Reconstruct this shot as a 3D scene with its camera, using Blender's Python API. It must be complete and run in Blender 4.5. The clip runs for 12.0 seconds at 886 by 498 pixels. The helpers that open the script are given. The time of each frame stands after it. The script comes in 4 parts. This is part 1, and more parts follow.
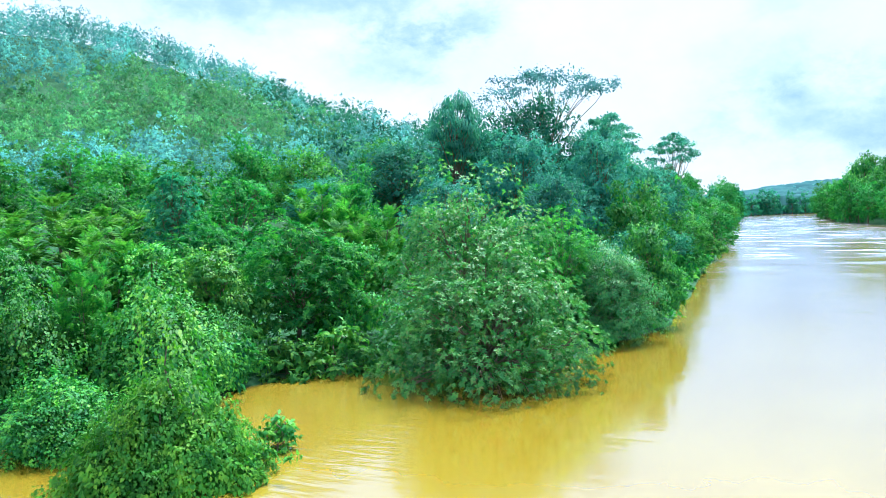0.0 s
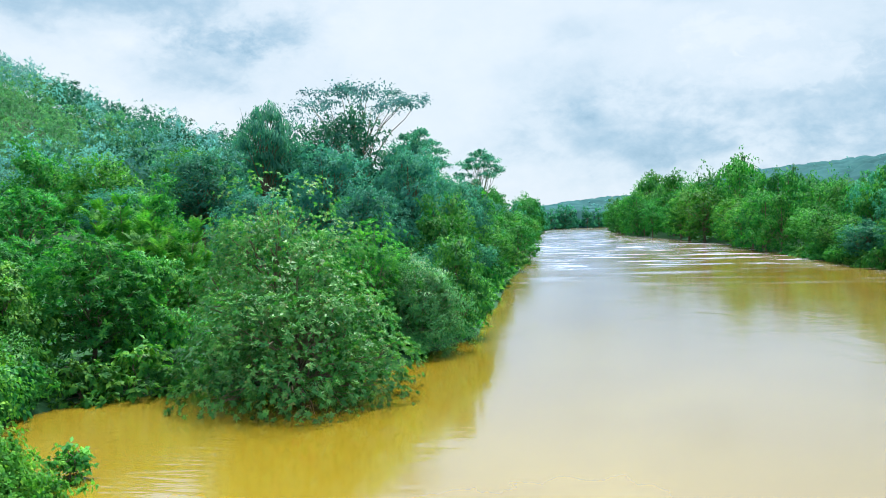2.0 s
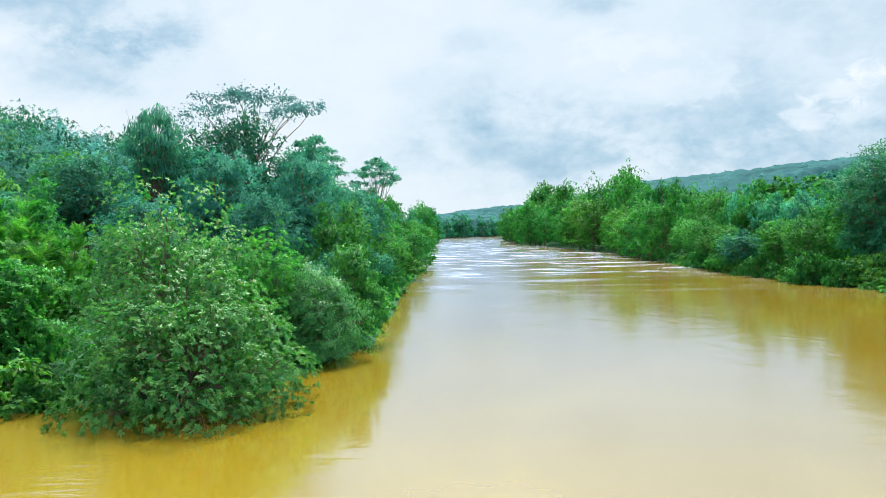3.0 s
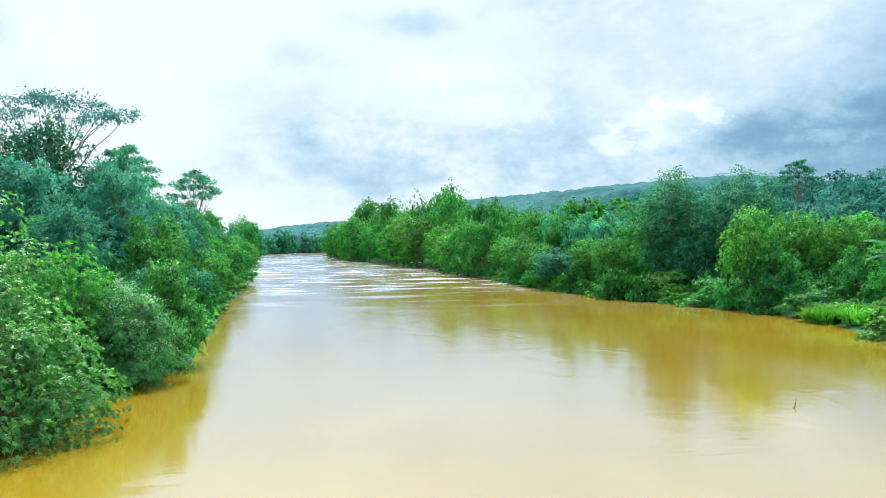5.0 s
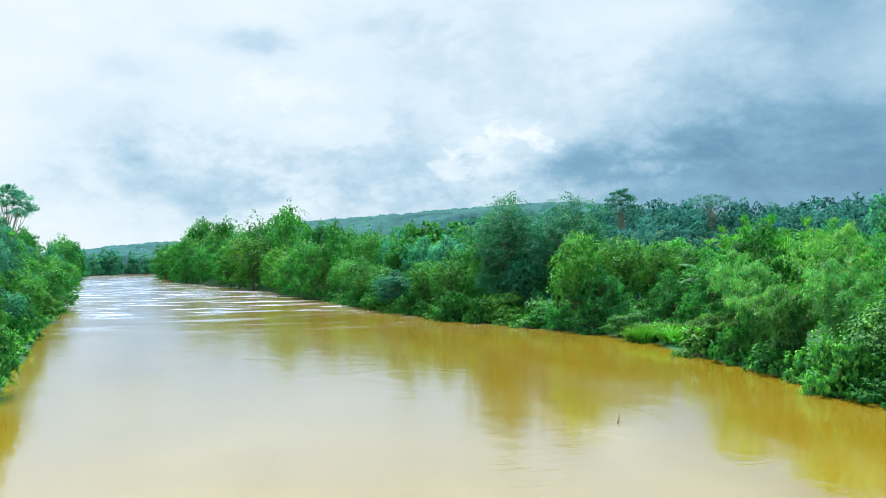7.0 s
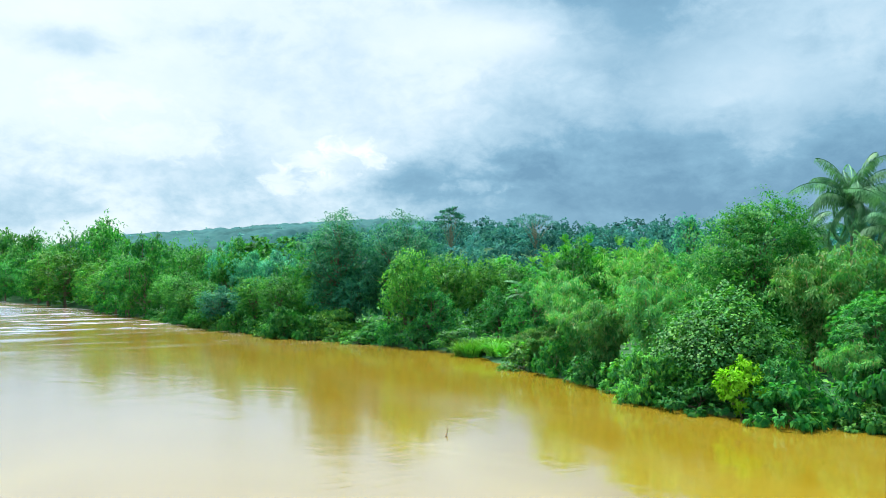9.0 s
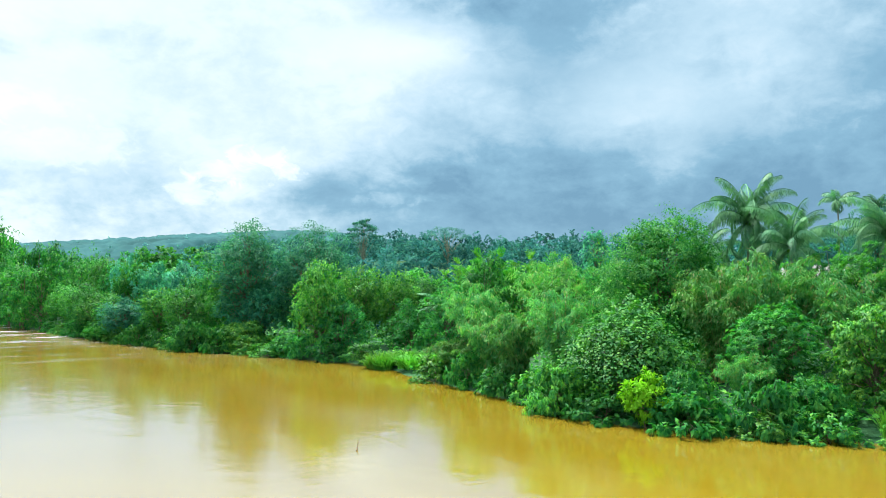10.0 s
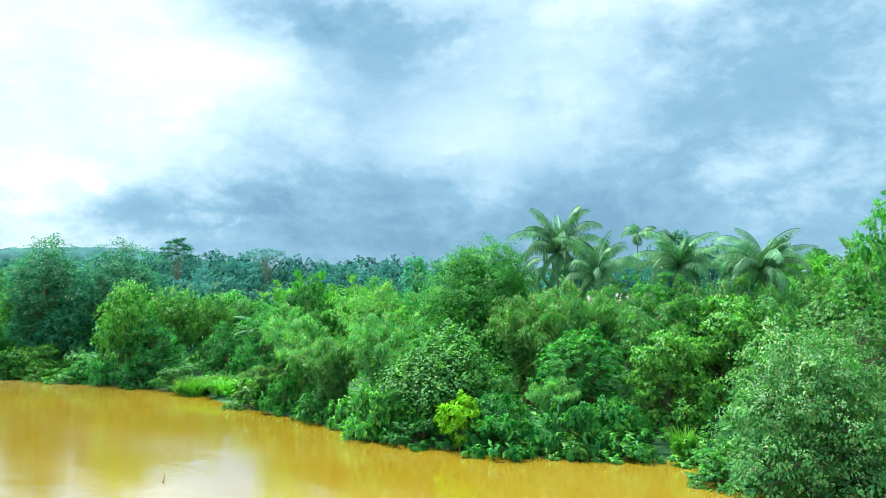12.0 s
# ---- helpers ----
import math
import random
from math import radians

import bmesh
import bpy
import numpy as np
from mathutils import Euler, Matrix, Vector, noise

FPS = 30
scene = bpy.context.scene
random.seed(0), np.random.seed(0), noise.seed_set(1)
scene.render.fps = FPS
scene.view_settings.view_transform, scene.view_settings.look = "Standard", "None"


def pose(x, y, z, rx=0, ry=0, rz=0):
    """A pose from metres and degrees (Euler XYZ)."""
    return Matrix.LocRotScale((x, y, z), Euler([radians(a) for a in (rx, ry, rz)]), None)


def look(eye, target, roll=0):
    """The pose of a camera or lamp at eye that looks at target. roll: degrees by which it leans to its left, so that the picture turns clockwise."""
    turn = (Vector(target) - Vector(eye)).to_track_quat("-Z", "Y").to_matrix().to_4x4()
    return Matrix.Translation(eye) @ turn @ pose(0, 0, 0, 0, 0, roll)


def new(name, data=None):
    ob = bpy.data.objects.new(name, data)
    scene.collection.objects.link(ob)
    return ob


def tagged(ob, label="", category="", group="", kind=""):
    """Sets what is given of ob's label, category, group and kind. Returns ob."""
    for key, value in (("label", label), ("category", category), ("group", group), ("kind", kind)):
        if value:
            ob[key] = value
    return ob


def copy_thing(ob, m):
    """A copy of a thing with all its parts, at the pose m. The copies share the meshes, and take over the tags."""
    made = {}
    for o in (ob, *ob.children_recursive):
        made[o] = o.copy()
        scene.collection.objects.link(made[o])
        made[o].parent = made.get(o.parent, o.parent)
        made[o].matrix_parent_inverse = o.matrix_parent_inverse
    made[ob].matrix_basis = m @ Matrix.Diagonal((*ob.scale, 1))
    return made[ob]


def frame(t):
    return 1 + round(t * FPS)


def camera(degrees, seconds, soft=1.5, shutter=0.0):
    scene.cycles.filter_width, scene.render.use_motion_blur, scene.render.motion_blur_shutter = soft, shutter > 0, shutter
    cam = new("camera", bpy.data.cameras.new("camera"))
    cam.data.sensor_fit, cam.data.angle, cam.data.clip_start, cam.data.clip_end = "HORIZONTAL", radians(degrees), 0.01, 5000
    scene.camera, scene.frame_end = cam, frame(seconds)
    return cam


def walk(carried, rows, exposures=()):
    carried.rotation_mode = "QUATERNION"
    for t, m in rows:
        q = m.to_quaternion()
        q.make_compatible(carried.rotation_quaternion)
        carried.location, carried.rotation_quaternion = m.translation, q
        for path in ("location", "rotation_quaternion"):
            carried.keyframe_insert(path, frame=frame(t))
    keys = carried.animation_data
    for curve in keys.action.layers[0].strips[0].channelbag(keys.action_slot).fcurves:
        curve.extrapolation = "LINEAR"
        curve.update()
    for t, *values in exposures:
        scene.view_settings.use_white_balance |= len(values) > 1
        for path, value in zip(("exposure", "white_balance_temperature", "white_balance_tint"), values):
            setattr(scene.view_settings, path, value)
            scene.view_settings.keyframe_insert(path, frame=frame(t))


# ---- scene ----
# ---- camera: stands on a bridge over the river and pans to the right ----
EYE = (0.0, 0.0, 10.0)
PATH = [
    (0.0, 0.00, -2.47, 1.70), (0.5, -3.45, -2.45, 1.70), (1.0, -6.80, -2.34, 1.66), (1.5, -9.75, -2.13, 1.63),
    (2.0, -13.00, -1.93, 1.46), (2.5, -16.52, -1.72, 1.29), (3.0, -20.20, -1.51, 1.15), (3.5, -23.73, -1.35, 1.10),
    (5.5, -35.01, -0.13, 0.44), (6.0, -37.78, 0.33, 0.39), (6.5, -40.59, 0.67, 0.35), (7.0, -43.45, 0.91, 0.23),
    (9.0, -55.12, 2.00, 0.04), (9.5, -58.20, 2.39, -0.09), (10.0, -61.19, 2.89, -0.24), (10.5, -64.04, 3.39, -0.43),
    (11.0, -67.22, 3.74, -0.58), (11.5, -70.62, 4.04, -0.71), (12.0, -73.58, 4.66, -0.84),
]
cam = camera(56.44, 12.0, soft=0.9)
walk(cam, [(t, pose(*EYE, 90 + pitch, roll, yaw)) for t, yaw, pitch, roll in PATH],
     exposures=[(0.0, 0.88, 5500, 11), (0.5, 0.66, 5700, 10), (1.0, 0.54, 5950, 10), (2.5, 0.48, 6250, 9), (3.5, 0.55, 6300, 9), (5.5, 0.68, 6250, 9),
                (6.0, 0.54, 6300, 8), (6.5, 0.60, 6300, 8), (7.0, 0.54, 6300, 8), (9.5, 0.72, 6400, 7), (10.5, 0.82, 6450, 7), (12.0, 0.96, 6400, 6)])

# ---- sky and sun ----
SUN_AZ, SUN_EL = 28.0, 62.0          # degrees clockwise from +y, and above the horizon


class Graph:
    """Short hand for building node trees."""

    def __init__(self, tree):
        self.tree, self.nodes = tree, tree.nodes

    def add(self, kind):
        return self.nodes.new(kind)

    def plug(self, socket, value):
        if isinstance(value, bpy.types.NodeSocket):
            self.tree.links.new(value, socket)
        else:
            socket.default_value = value

    def math(self, op, a, b=0.0, c=0.0):
        node = self.add("ShaderNodeMath")
        node.operation = op
        for k, v in enumerate((a, b, c)):
            self.plug(node.inputs[k], v)
        return node.outputs[0]

    def step(self, x, lo, hi, to_lo=0.0, to_hi=1.0):
        node = self.add("ShaderNodeMapRange")
        node.interpolation_type = "SMOOTHSTEP"
        for k, v in enumerate((x, lo, hi, to_lo, to_hi)):
            self.plug(node.inputs[k], v)
        return node.outputs[0]

    def mix(self, f, a, b, blend="MIX"):
        node = self.add("ShaderNodeMix")
        node.data_type, node.blend_type = "RGBA", blend
        self.plug(node.inputs[0], f)
        self.plug(node.inputs[6], a)
        self.plug(node.inputs[7], b)
        return node.outputs[2]

    def noise(self, vector, scale, detail=6.0, rough=0.55, distort=0.0):
        node = self.add("ShaderNodeTexNoise")
        if vector is not None:
            self.plug(node.inputs["Vector"], vector)
        self.plug(node.inputs["Scale"], scale)
        self.plug(node.inputs["Detail"], detail)
        self.plug(node.inputs["Roughness"], rough)
        self.plug(node.inputs["Distortion"], distort)
        return node.outputs[0]

    def join(self, x, y, z):
        node = self.add("ShaderNodeCombineXYZ")
        for k, v in enumerate((x, y, z)):
            self.plug(node.inputs[k], v)
        return node.outputs[0]

    def split(self, v):
        node = self.add("ShaderNodeSeparateXYZ")
        self.plug(node.inputs[0], v)
        return node.outputs


world = bpy.data.worlds.new("cloudy_sky")
scene.world = world
world.use_nodes = True
g = Graph(world.node_tree)
g.nodes.clear()
way = g.add("ShaderNodeTexCoord").outputs["Generated"]
dx, dy, dz = g.split(way)[0:3]
az = g.math("MULTIPLY", g.math("ARCTAN2", dx, dy), 57.2958)
el = g.math("MULTIPLY", g.math("ARCSINE", dz), 57.2958)
sky = g.add("ShaderNodeTexSky")
sky.sky_type, sky.sun_disc = "NISHITA", False
sky.sun_elevation, sky.sun_rotation = radians(SUN_EL), radians(SUN_AZ)
sky.air_density, sky.dust_density, sky.ozone_density = 1.0, 1.5, 1.5
clear = g.mix(1.0, sky.outputs[0], (0.10, 0.10, 0.10, 1), "MULTIPLY")
# cloud layer seen in perspective
rise = g.math("ADD", g.math("MAXIMUM", dz, 0.0), 0.16)
layer = g.join(g.math("DIVIDE", dx, rise), g.math("DIVIDE", dy, rise), 0.0)
wide = g.noise(layer, 0.55, 7.0, 0.55, 0.3)
fine = g.noise(g.join(g.math("MULTIPLY", az, 0.060), g.math("MULTIPLY", el, 0.105), 3.7), 1.1, 8.0, 0.53, 0.25)
wisp = g.noise(g.join(g.math("MULTIPLY", az, 0.13), g.math("MULTIPLY", el, 0.19), 9.1), 2.0, 7.0, 0.6, 0.2)

curl = g.noise(g.join(g.math("MULTIPLY", az, 0.42), g.math("MULTIPLY", el, 0.66), 5.3), 1.5, 8.0, 0.62, 0.5)


def cloud(az0, el0, w, h, edge=0.9, rag=1.0, torn=0.5):
    """How much of a cloud of that place and size (degrees) covers a direction, with a ragged edge."""
    a = g.math("DIVIDE", g.math("SUBTRACT", az, az0), w)
    b = g.math("DIVIDE", g.math("SUBTRACT", el, el0), h)
    r = g.math("SQRT", g.math("ADD", g.math("MULTIPLY", a, a), g.math("MULTIPLY", b, b)))
    r = g.math("ADD", r, g.math("MULTIPLY", g.math("SUBTRACT", fine, 0.5), 3.0 * rag))
    r = g.math("ADD", r, g.math("MULTIPLY", g.math("SUBTRACT", wisp, 0.5), 2.2 * rag))
    r = g.math("ADD", r, g.math("MULTIPLY", g.math("SUBTRACT", curl, 0.5), torn))
    return g.step(r, 1.0 + edge, 1.0 - edge)


# how bright the cloud is: open and white towards the sun, heavy with rain over the far bank
heavy = g.math("MULTIPLY", g.step(az, 24.0, 74.0), g.step(el, 46.0, 8.0))
heavy = g.math("MULTIPLY", heavy, g.step(az, 170.0, 120.0))
tone = g.math("SUBTRACT", 0.86, g.math("MULTIPLY", heavy, 0.54))
calm_sky = g.step(az, 22.0, 62.0, 0.50, 1.0)
tone = g.math("ADD", tone, g.math("MULTIPLY", g.math("SUBTRACT", wide, 0.5), g.math("MULTIPLY", calm_sky, 0.42)))
tone = g.math("ADD", tone, g.math("MULTIPLY", g.math("SUBTRACT", fine, 0.5), g.math("MULTIPLY", calm_sky, 0.66)))
tone = g.math("ADD", tone, g.math("MULTIPLY", g.math("SUBTRACT", wisp, 0.5), g.math("MULTIPLY", calm_sky, 0.30)))
tone = g.math("ADD", tone, g.math("MULTIPLY", g.math("SUBTRACT", curl, 0.5), g.math("MULTIPLY", calm_sky, 0.20)))
for az0, el0, w, h, amount, rag in ((-9.5, 14.6, 10.5, 2.4, -0.44, 0.5), (-4.0, 10.4, 3.8, 1.9, -0.34, 0.6), (2.5, 12.9, 2.4, 1.0, -0.30, 0.6), (3.0, 9.5, 4.0, 1.5, -0.08, 0.7),
                                    (24.5, 5.6, 6.5, 2.2, -0.20, 0.6), (22.5, 12.4, 2.0, 0.7, -0.14, 0.7), (21.5, 9.0, 3.2, 1.6, -0.16, 0.6), (30.5, 14.8, 3.4, 0.7, -0.22, 0.6),
                                    (38.0, 16.0, 4.0, 0.8, -0.12, 0.7), (29.0, 4.2, 9.0, 1.8, -0.12, 1.0), (36.0, 6.5, 7.0, 2.2, -0.10, 1.0), (42.0, 3.6, 7.0, 1.6, -0.10, 1.0),
                                    (54.5, 7.4, 4.6, 1.7, -0.20, 0.8), (66.0, 5.4, 13.0, 2.8, -0.16, 1.0), (70.0, 8.0, 7.0, 2.2, -0.10, 0.8), (90.0, 6.5, 15.0, 3.2, -0.13, 1.0), (95.0, 15.0, 8.0, 6.0, -0.14, 1.0),
                                    (69.5, 18.6, 5.0, 1.9, -0.20, 0.8), (63.5, 20.5, 4.0, 1.4, -0.16, 0.8), (80.0, 14.6, 6.0, 3.4, 0.16, 0.8), (74.0, 11.5, 4.0, 2.4, 0.14, 0.8), (59.0, 16.4, 6.0, 1.4, 0.22, 0.8),
                                    (77.0, 8.2, 1.8, 1.4, 0.10, 0.8), (95.0, 9.5, 2.6, 0.8, 0.10, 0.8)):
    tone = g.math("ADD", tone, g.math("MULTIPLY", cloud(az0, el0, w, h, 0.9, rag), amount))
# sunlit edges of a rain cloud over the far bank: thin, crisp and white
for az0, el0, w, h, amount in ((48.6, 8.9, 2.0, 0.55, 0.34), (50.2, 8.0, 1.0, 0.55, 0.30), (46.2, 8.0, 1.4, 0.7, 0.22), (44.8, 6.6, 1.6, 0.7, 0.14), (47.0, 6.0, 2.6, 1.1, 0.12),
                               (57.2, 6.3, 2.2, 0.35, 0.20), (58.8, 5.4, 1.4, 0.5, 0.12), (36.0, 9.0, 3.4, 0.9, 0.14), (33.0, 11.6, 3.0, 0.9, 0.12)):
    tone = g.math("ADD", tone, g.math("MULTIPLY", cloud(az0, el0, w, h, 0.70, 0.55, 5.0), amount))
ramp = g.add("ShaderNodeValToRGB")
ramp.color_ramp.elements[0].position, ramp.color_ramp.elements[0].color = 0.0, (0.15, 0.30, 0.44, 1)
ramp.color_ramp.elements[1].position, ramp.color_ramp.elements[1].color = 1.0, (0.90, 0.95, 0.99, 1)
for at_, c in ((0.25, (0.225, 0.41, 0.56, 1)), (0.50, (0.46, 0.635, 0.765, 1)), (0.70, (0.72, 0.83, 0.91, 1))):
    ramp.color_ramp.elements.new(at_).color = c
g.plug(ramp.inputs[0], tone)
colour = g.mix(0.94, clear, ramp.outputs[0])
# thin cloud glows round the hidden sun, high above the view
toward = g.math("ADD", g.math("ADD", g.math("MULTIPLY", dx, math.sin(radians(SUN_AZ)) * math.cos(radians(SUN_EL))),
                              g.math("MULTIPLY", dy, math.cos(radians(SUN_AZ)) * math.cos(radians(SUN_EL)))), g.math("MULTIPLY", dz, math.sin(radians(SUN_EL))))
aureole = g.step(toward, 0.72, 0.99, 1.0, 4.5)
back = g.add("ShaderNodeBackground")
g.plug(back.inputs[0], colour)
g.plug(back.inputs[1], g.math("MULTIPLY", aureole, 0.74))
g.plug(g.add("ShaderNodeOutputWorld").inputs[0], back.outputs[0])

sun = new("sun", bpy.data.lights.new("sun", "SUN"))
sun.data.energy, sun.data.angle, sun.data.color = 4.2, radians(11.0), (1.0, 0.97, 0.86)
a, e = radians(SUN_AZ), radians(SUN_EL)
sun.matrix_world = look((100 * math.sin(a) * math.cos(e), 100 * math.cos(a) * math.cos(e), 100 * math.sin(e)), (0, 0, 0))


# ---- materials ----
def material(name):
    m = bpy.data.materials.new(name)
    m.use_nodes = True
    n = Graph(m.node_tree)
    return m, n, n.nodes["Principled BSDF"], n.nodes["Material Output"]


def leaf_material(name, deep, mid, light, gloss=0.55, glow=0.36, specks=None, sheen=0.09, veil=(1.05, 1.40, 0.55), grain=1.6):
    """Foliage: sprays differ in tone, single leaves a little, every crown has its own cast, and light comes through the blades."""
    m, n, bsdf, out = material(name)
    island = n.add("ShaderNodeNewGeometry").outputs["Random Per Island"]
    place = n.add("ShaderNodeTexCoord").outputs["Object"]
    spray = n.step(n.noise(place, grain, 3.0, 0.6), 0.30, 0.70)
    shade = n.math("ADD", n.math("MULTIPLY", spray, 0.70), n.math("MULTIPLY", island, 0.30))
    ramp = n.add("ShaderNodeValToRGB")
    ramp.color_ramp.elements[0].color, ramp.color_ramp.elements[1].color = (*deep, 1), (*light, 1)
    ramp.color_ramp.elements[0].position, ramp.color_ramp.elements[1].position = 0.08, 0.92
    ramp.color_ramp.elements.new(0.52).color = (*mid, 1)
    n.plug(ramp.inputs[0], shade)
    leaf = ramp.outputs[0]
    if specks:
        leaf = n.mix(n.step(island, 0.90, 0.94), leaf, (*specks, 1))
    own = n.add("ShaderNodeObjectInfo").outputs["Random"]
    patch = n.noise(place, grain * 0.24, 2.0, 0.6)
    tone = n.add("ShaderNodeHueSaturation")
    n.plug(tone.inputs["Hue"], n.step(own, 0.0, 1.0, 0.486, 0.510))
    n.plug(tone.inputs["Saturation"], 1.0)
    cast = n.add("ShaderNodeAttribute")
    cast.attribute_name = "cast"
    n.plug(tone.inputs["Value"], n.math("MULTIPLY", n.math("ADD", 1.0, cast.outputs["Fac"]), n.math("MULTIPLY", n.step(patch, 0.25, 0.75, 0.80, 1.20), n.step(n.math("FRACT", n.math("MULTIPLY", own, 7.3)), 0.0, 1.0, 0.76, 1.24))))
    n.plug(tone.inputs["Color"], leaf)
    n.plug(bsdf.inputs["Base Color"], tone.outputs[0])
    bsdf.inputs["Roughness"].default_value = gloss
    bsdf.inputs["Specular IOR Level"].default_value = sheen
    through_light = n.add("ShaderNodeBsdfTranslucent")
    n.plug(through_light.inputs[0], n.mix(1.0, tone.outputs[0], (*veil, 1), "MULTIPLY"))
    both = n.add("ShaderNodeMixShader")
    both.inputs[0].default_value = glow
    n.tree.links.new(bsdf.outputs[0], both.inputs[1])
    n.tree.links.new(through_light.outputs[0], both.inputs[2])
    n.tree.links.new(both.outputs[0], out.inputs[0])
    return m


def bark_material(name, dark_c, light_c, scale=6.0):
    m, n, bsdf, out = material(name)
    at_ = n.add("ShaderNodeTexCoord").outputs["Object"]
    x, y, z = n.split(at_)[0:3]
    grain = n.noise(n.join(n.math("MULTIPLY", x, 4.0), n.math("MULTIPLY", y, 4.0), z), scale, 6.0, 0.65)
    blot = n.noise(at_, 1.1, 3.0)
    c = n.mix(n.step(grain, 0.3, 0.7), (*dark_c, 1), (*light_c, 1))
    c = n.mix(n.step(blot, 0.52, 0.66, 0.0, 0.55), c, (0.10, 0.14, 0.07, 1))
    n.plug(bsdf.inputs["Base Color"], c)
    bsdf.inputs["Roughness"].default_value = 0.85
    bump = n.add("ShaderNodeBump")
    bump.inputs["Strength"].default_value, bump.inputs["Distance"].default_value = 0.6, 0.03
    n.plug(bump.inputs["Height"], grain)
    n.plug(bsdf.inputs["Normal"], bump.outputs[0])
    return m


LEAF = {
    "broad": leaf_material("broad_leaf", (0.009, 0.105, 0.040), (0.034, 0.205, 0.054), (0.098, 0.340, 0.058)),
    # dark: green lifted and blued to include the haze before the tall trees
    "dark": leaf_material("dark_leaf", (0.018, 0.155, 0.108), (0.044, 0.255, 0.150), (0.105, 0.390, 0.158), grain=1.0, veil=(1.0, 1.25, 0.9)),
    "silver": leaf_material("silvery_leaf", (0.026, 0.180, 0.066), (0.080, 0.310, 0.096), (0.180, 0.450, 0.134), 0.45, 0.30, (0.19, 0.29, 0.10), sheen=0.25, grain=1.2),
    "bright": leaf_material("bright_leaf", (0.024, 0.165, 0.038), (0.072, 0.285, 0.048), (0.175, 0.420, 0.064), grain=1.0),
    "vine": leaf_material("vine_leaf", (0.014, 0.135, 0.038), (0.058, 0.265, 0.050), (0.195, 0.460, 0.058), 0.5, 0.30, sheen=0.14),
    "creeper": leaf_material("creeper_leaf", (0.036, 0.185, 0.034), (0.120, 0.350, 0.044), (0.310, 0.560, 0.056), 0.5, 0.30, sheen=0.14, grain=1.1),
    "bamboo": leaf_material("bamboo_leaf", (0.040, 0.215, 0.072), (0.098, 0.330, 0.094), (0.205, 0.440, 0.120), specks=(0.26, 0.32, 0.13), grain=1.0),
    "palm": leaf_material("palm_leaf", (0.060, 0.205, 0.110), (0.105, 0.285, 0.145), (0.180, 0.385, 0.200), 0.5, 0.22, sheen=0.15, grain=0.8),
    # blue-green takes in the haze before the forest and slope trees
    "hazy_teal": leaf_material("hazed_teal_leaf", (0.024, 0.150, 0.130), (0.050, 0.225, 0.172), (0.095, 0.310, 0.185), 0.6, sheen=0.05, grain=0.7, veil=(1.0, 1.30, 0.85)),
    # hill: lightened and blued, with the haze over the hillside in the colour
    "hill": leaf_material("hazed_hill_leaf", (0.068, 0.215, 0.240), (0.098, 0.275, 0.280), (0.145, 0.355, 0.280), 0.7, sheen=0.03, grain=0.30, veil=(1.0, 1.15, 1.0)),
    # far: the bluish base colour stands in for haze over the distant hills
    "far": leaf_material("hazed_far_leaf", (0.048, 0.138, 0.160), (0.055, 0.154, 0.172), (0.064, 0.172, 0.180), 0.8, 0.3, sheen=0.02, grain=0.05, veil=(1.0, 1.0, 1.0)),
    "fresh": leaf_material("fresh_leaf", (0.014, 0.120, 0.038), (0.052, 0.235, 0.050), (0.140, 0.375, 0.060), grain=1.2),
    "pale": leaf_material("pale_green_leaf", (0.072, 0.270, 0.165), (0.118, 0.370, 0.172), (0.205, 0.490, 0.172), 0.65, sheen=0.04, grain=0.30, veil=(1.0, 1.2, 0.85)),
    # woods: haze over the low hill painted in as a dark blue-green
    "woods": leaf_material("hazed_woods_leaf", (0.018, 0.105, 0.115), (0.034, 0.150, 0.145), (0.064, 0.215, 0.155), 0.7, sheen=0.03, grain=0.35, veil=(1.0, 1.2, 0.95)),
    "lime": leaf_material("lime_leaf", (0.100, 0.330, 0.010), (0.165, 0.440, 0.014), (0.250, 0.540, 0.030)),
    "grass": leaf_material("reed_leaf", (0.058, 0.230, 0.030), (0.105, 0.320, 0.040), (0.180, 0.410, 0.064)),
}
BARK = bark_material("brown_bark", (0.07, 0.05, 0.035), (0.20, 0.16, 0.11))
PALE_BARK = bark_material("pale_bark", (0.11, 0.125, 0.085), (0.25, 0.26, 0.19))
CULM = bark_material("bamboo_culm", (0.20, 0.22, 0.06), (0.36, 0.33, 0.12), 2.0)

# flooded river: silt-laden water with a glossy, gently rippled skin
WATER, n, bsdf, out = material("muddy_water")
at_ = n.add("ShaderNodeTexCoord").outputs["Object"]
x, y, z = n.split(at_)[0:3]
# the current runs along (0.42, 0.91)
along = n.math("ADD", n.math("MULTIPLY", x, 0.42), n.math("MULTIPLY", y, 0.91))
across = n.math("SUBTRACT", n.math("MULTIPLY", x, 0.91), n.math("MULTIPLY", y, 0.42))
flow = n.join(across, n.math("MULTIPLY", along, 0.35), 0.0)
silt = n.noise(flow, 0.05, 6.0, 0.6, 1.2)
c = n.mix(n.step(silt, 0.35, 0.68), (0.335, 0.222, 0.011, 1), (0.400, 0.276, 0.018, 1))
calm = n.step(n.noise(flow, 0.035, 4.0, 0.55, 0.8), 0.40, 0.66)
small = n.noise(n.join(across, along, 0.0), 1.6, 4.0, 0.6, 0.5)
big = n.noise(n.join(across, n.math("MULTIPLY", along, 0.6), 4.0), 0.22, 3.0, 0.5, 1.0)
chop = n.noise(n.join(n.math("MULTIPLY", across, 0.22), along, 7.0), 1.7, 3.0, 0.55, 0.4)
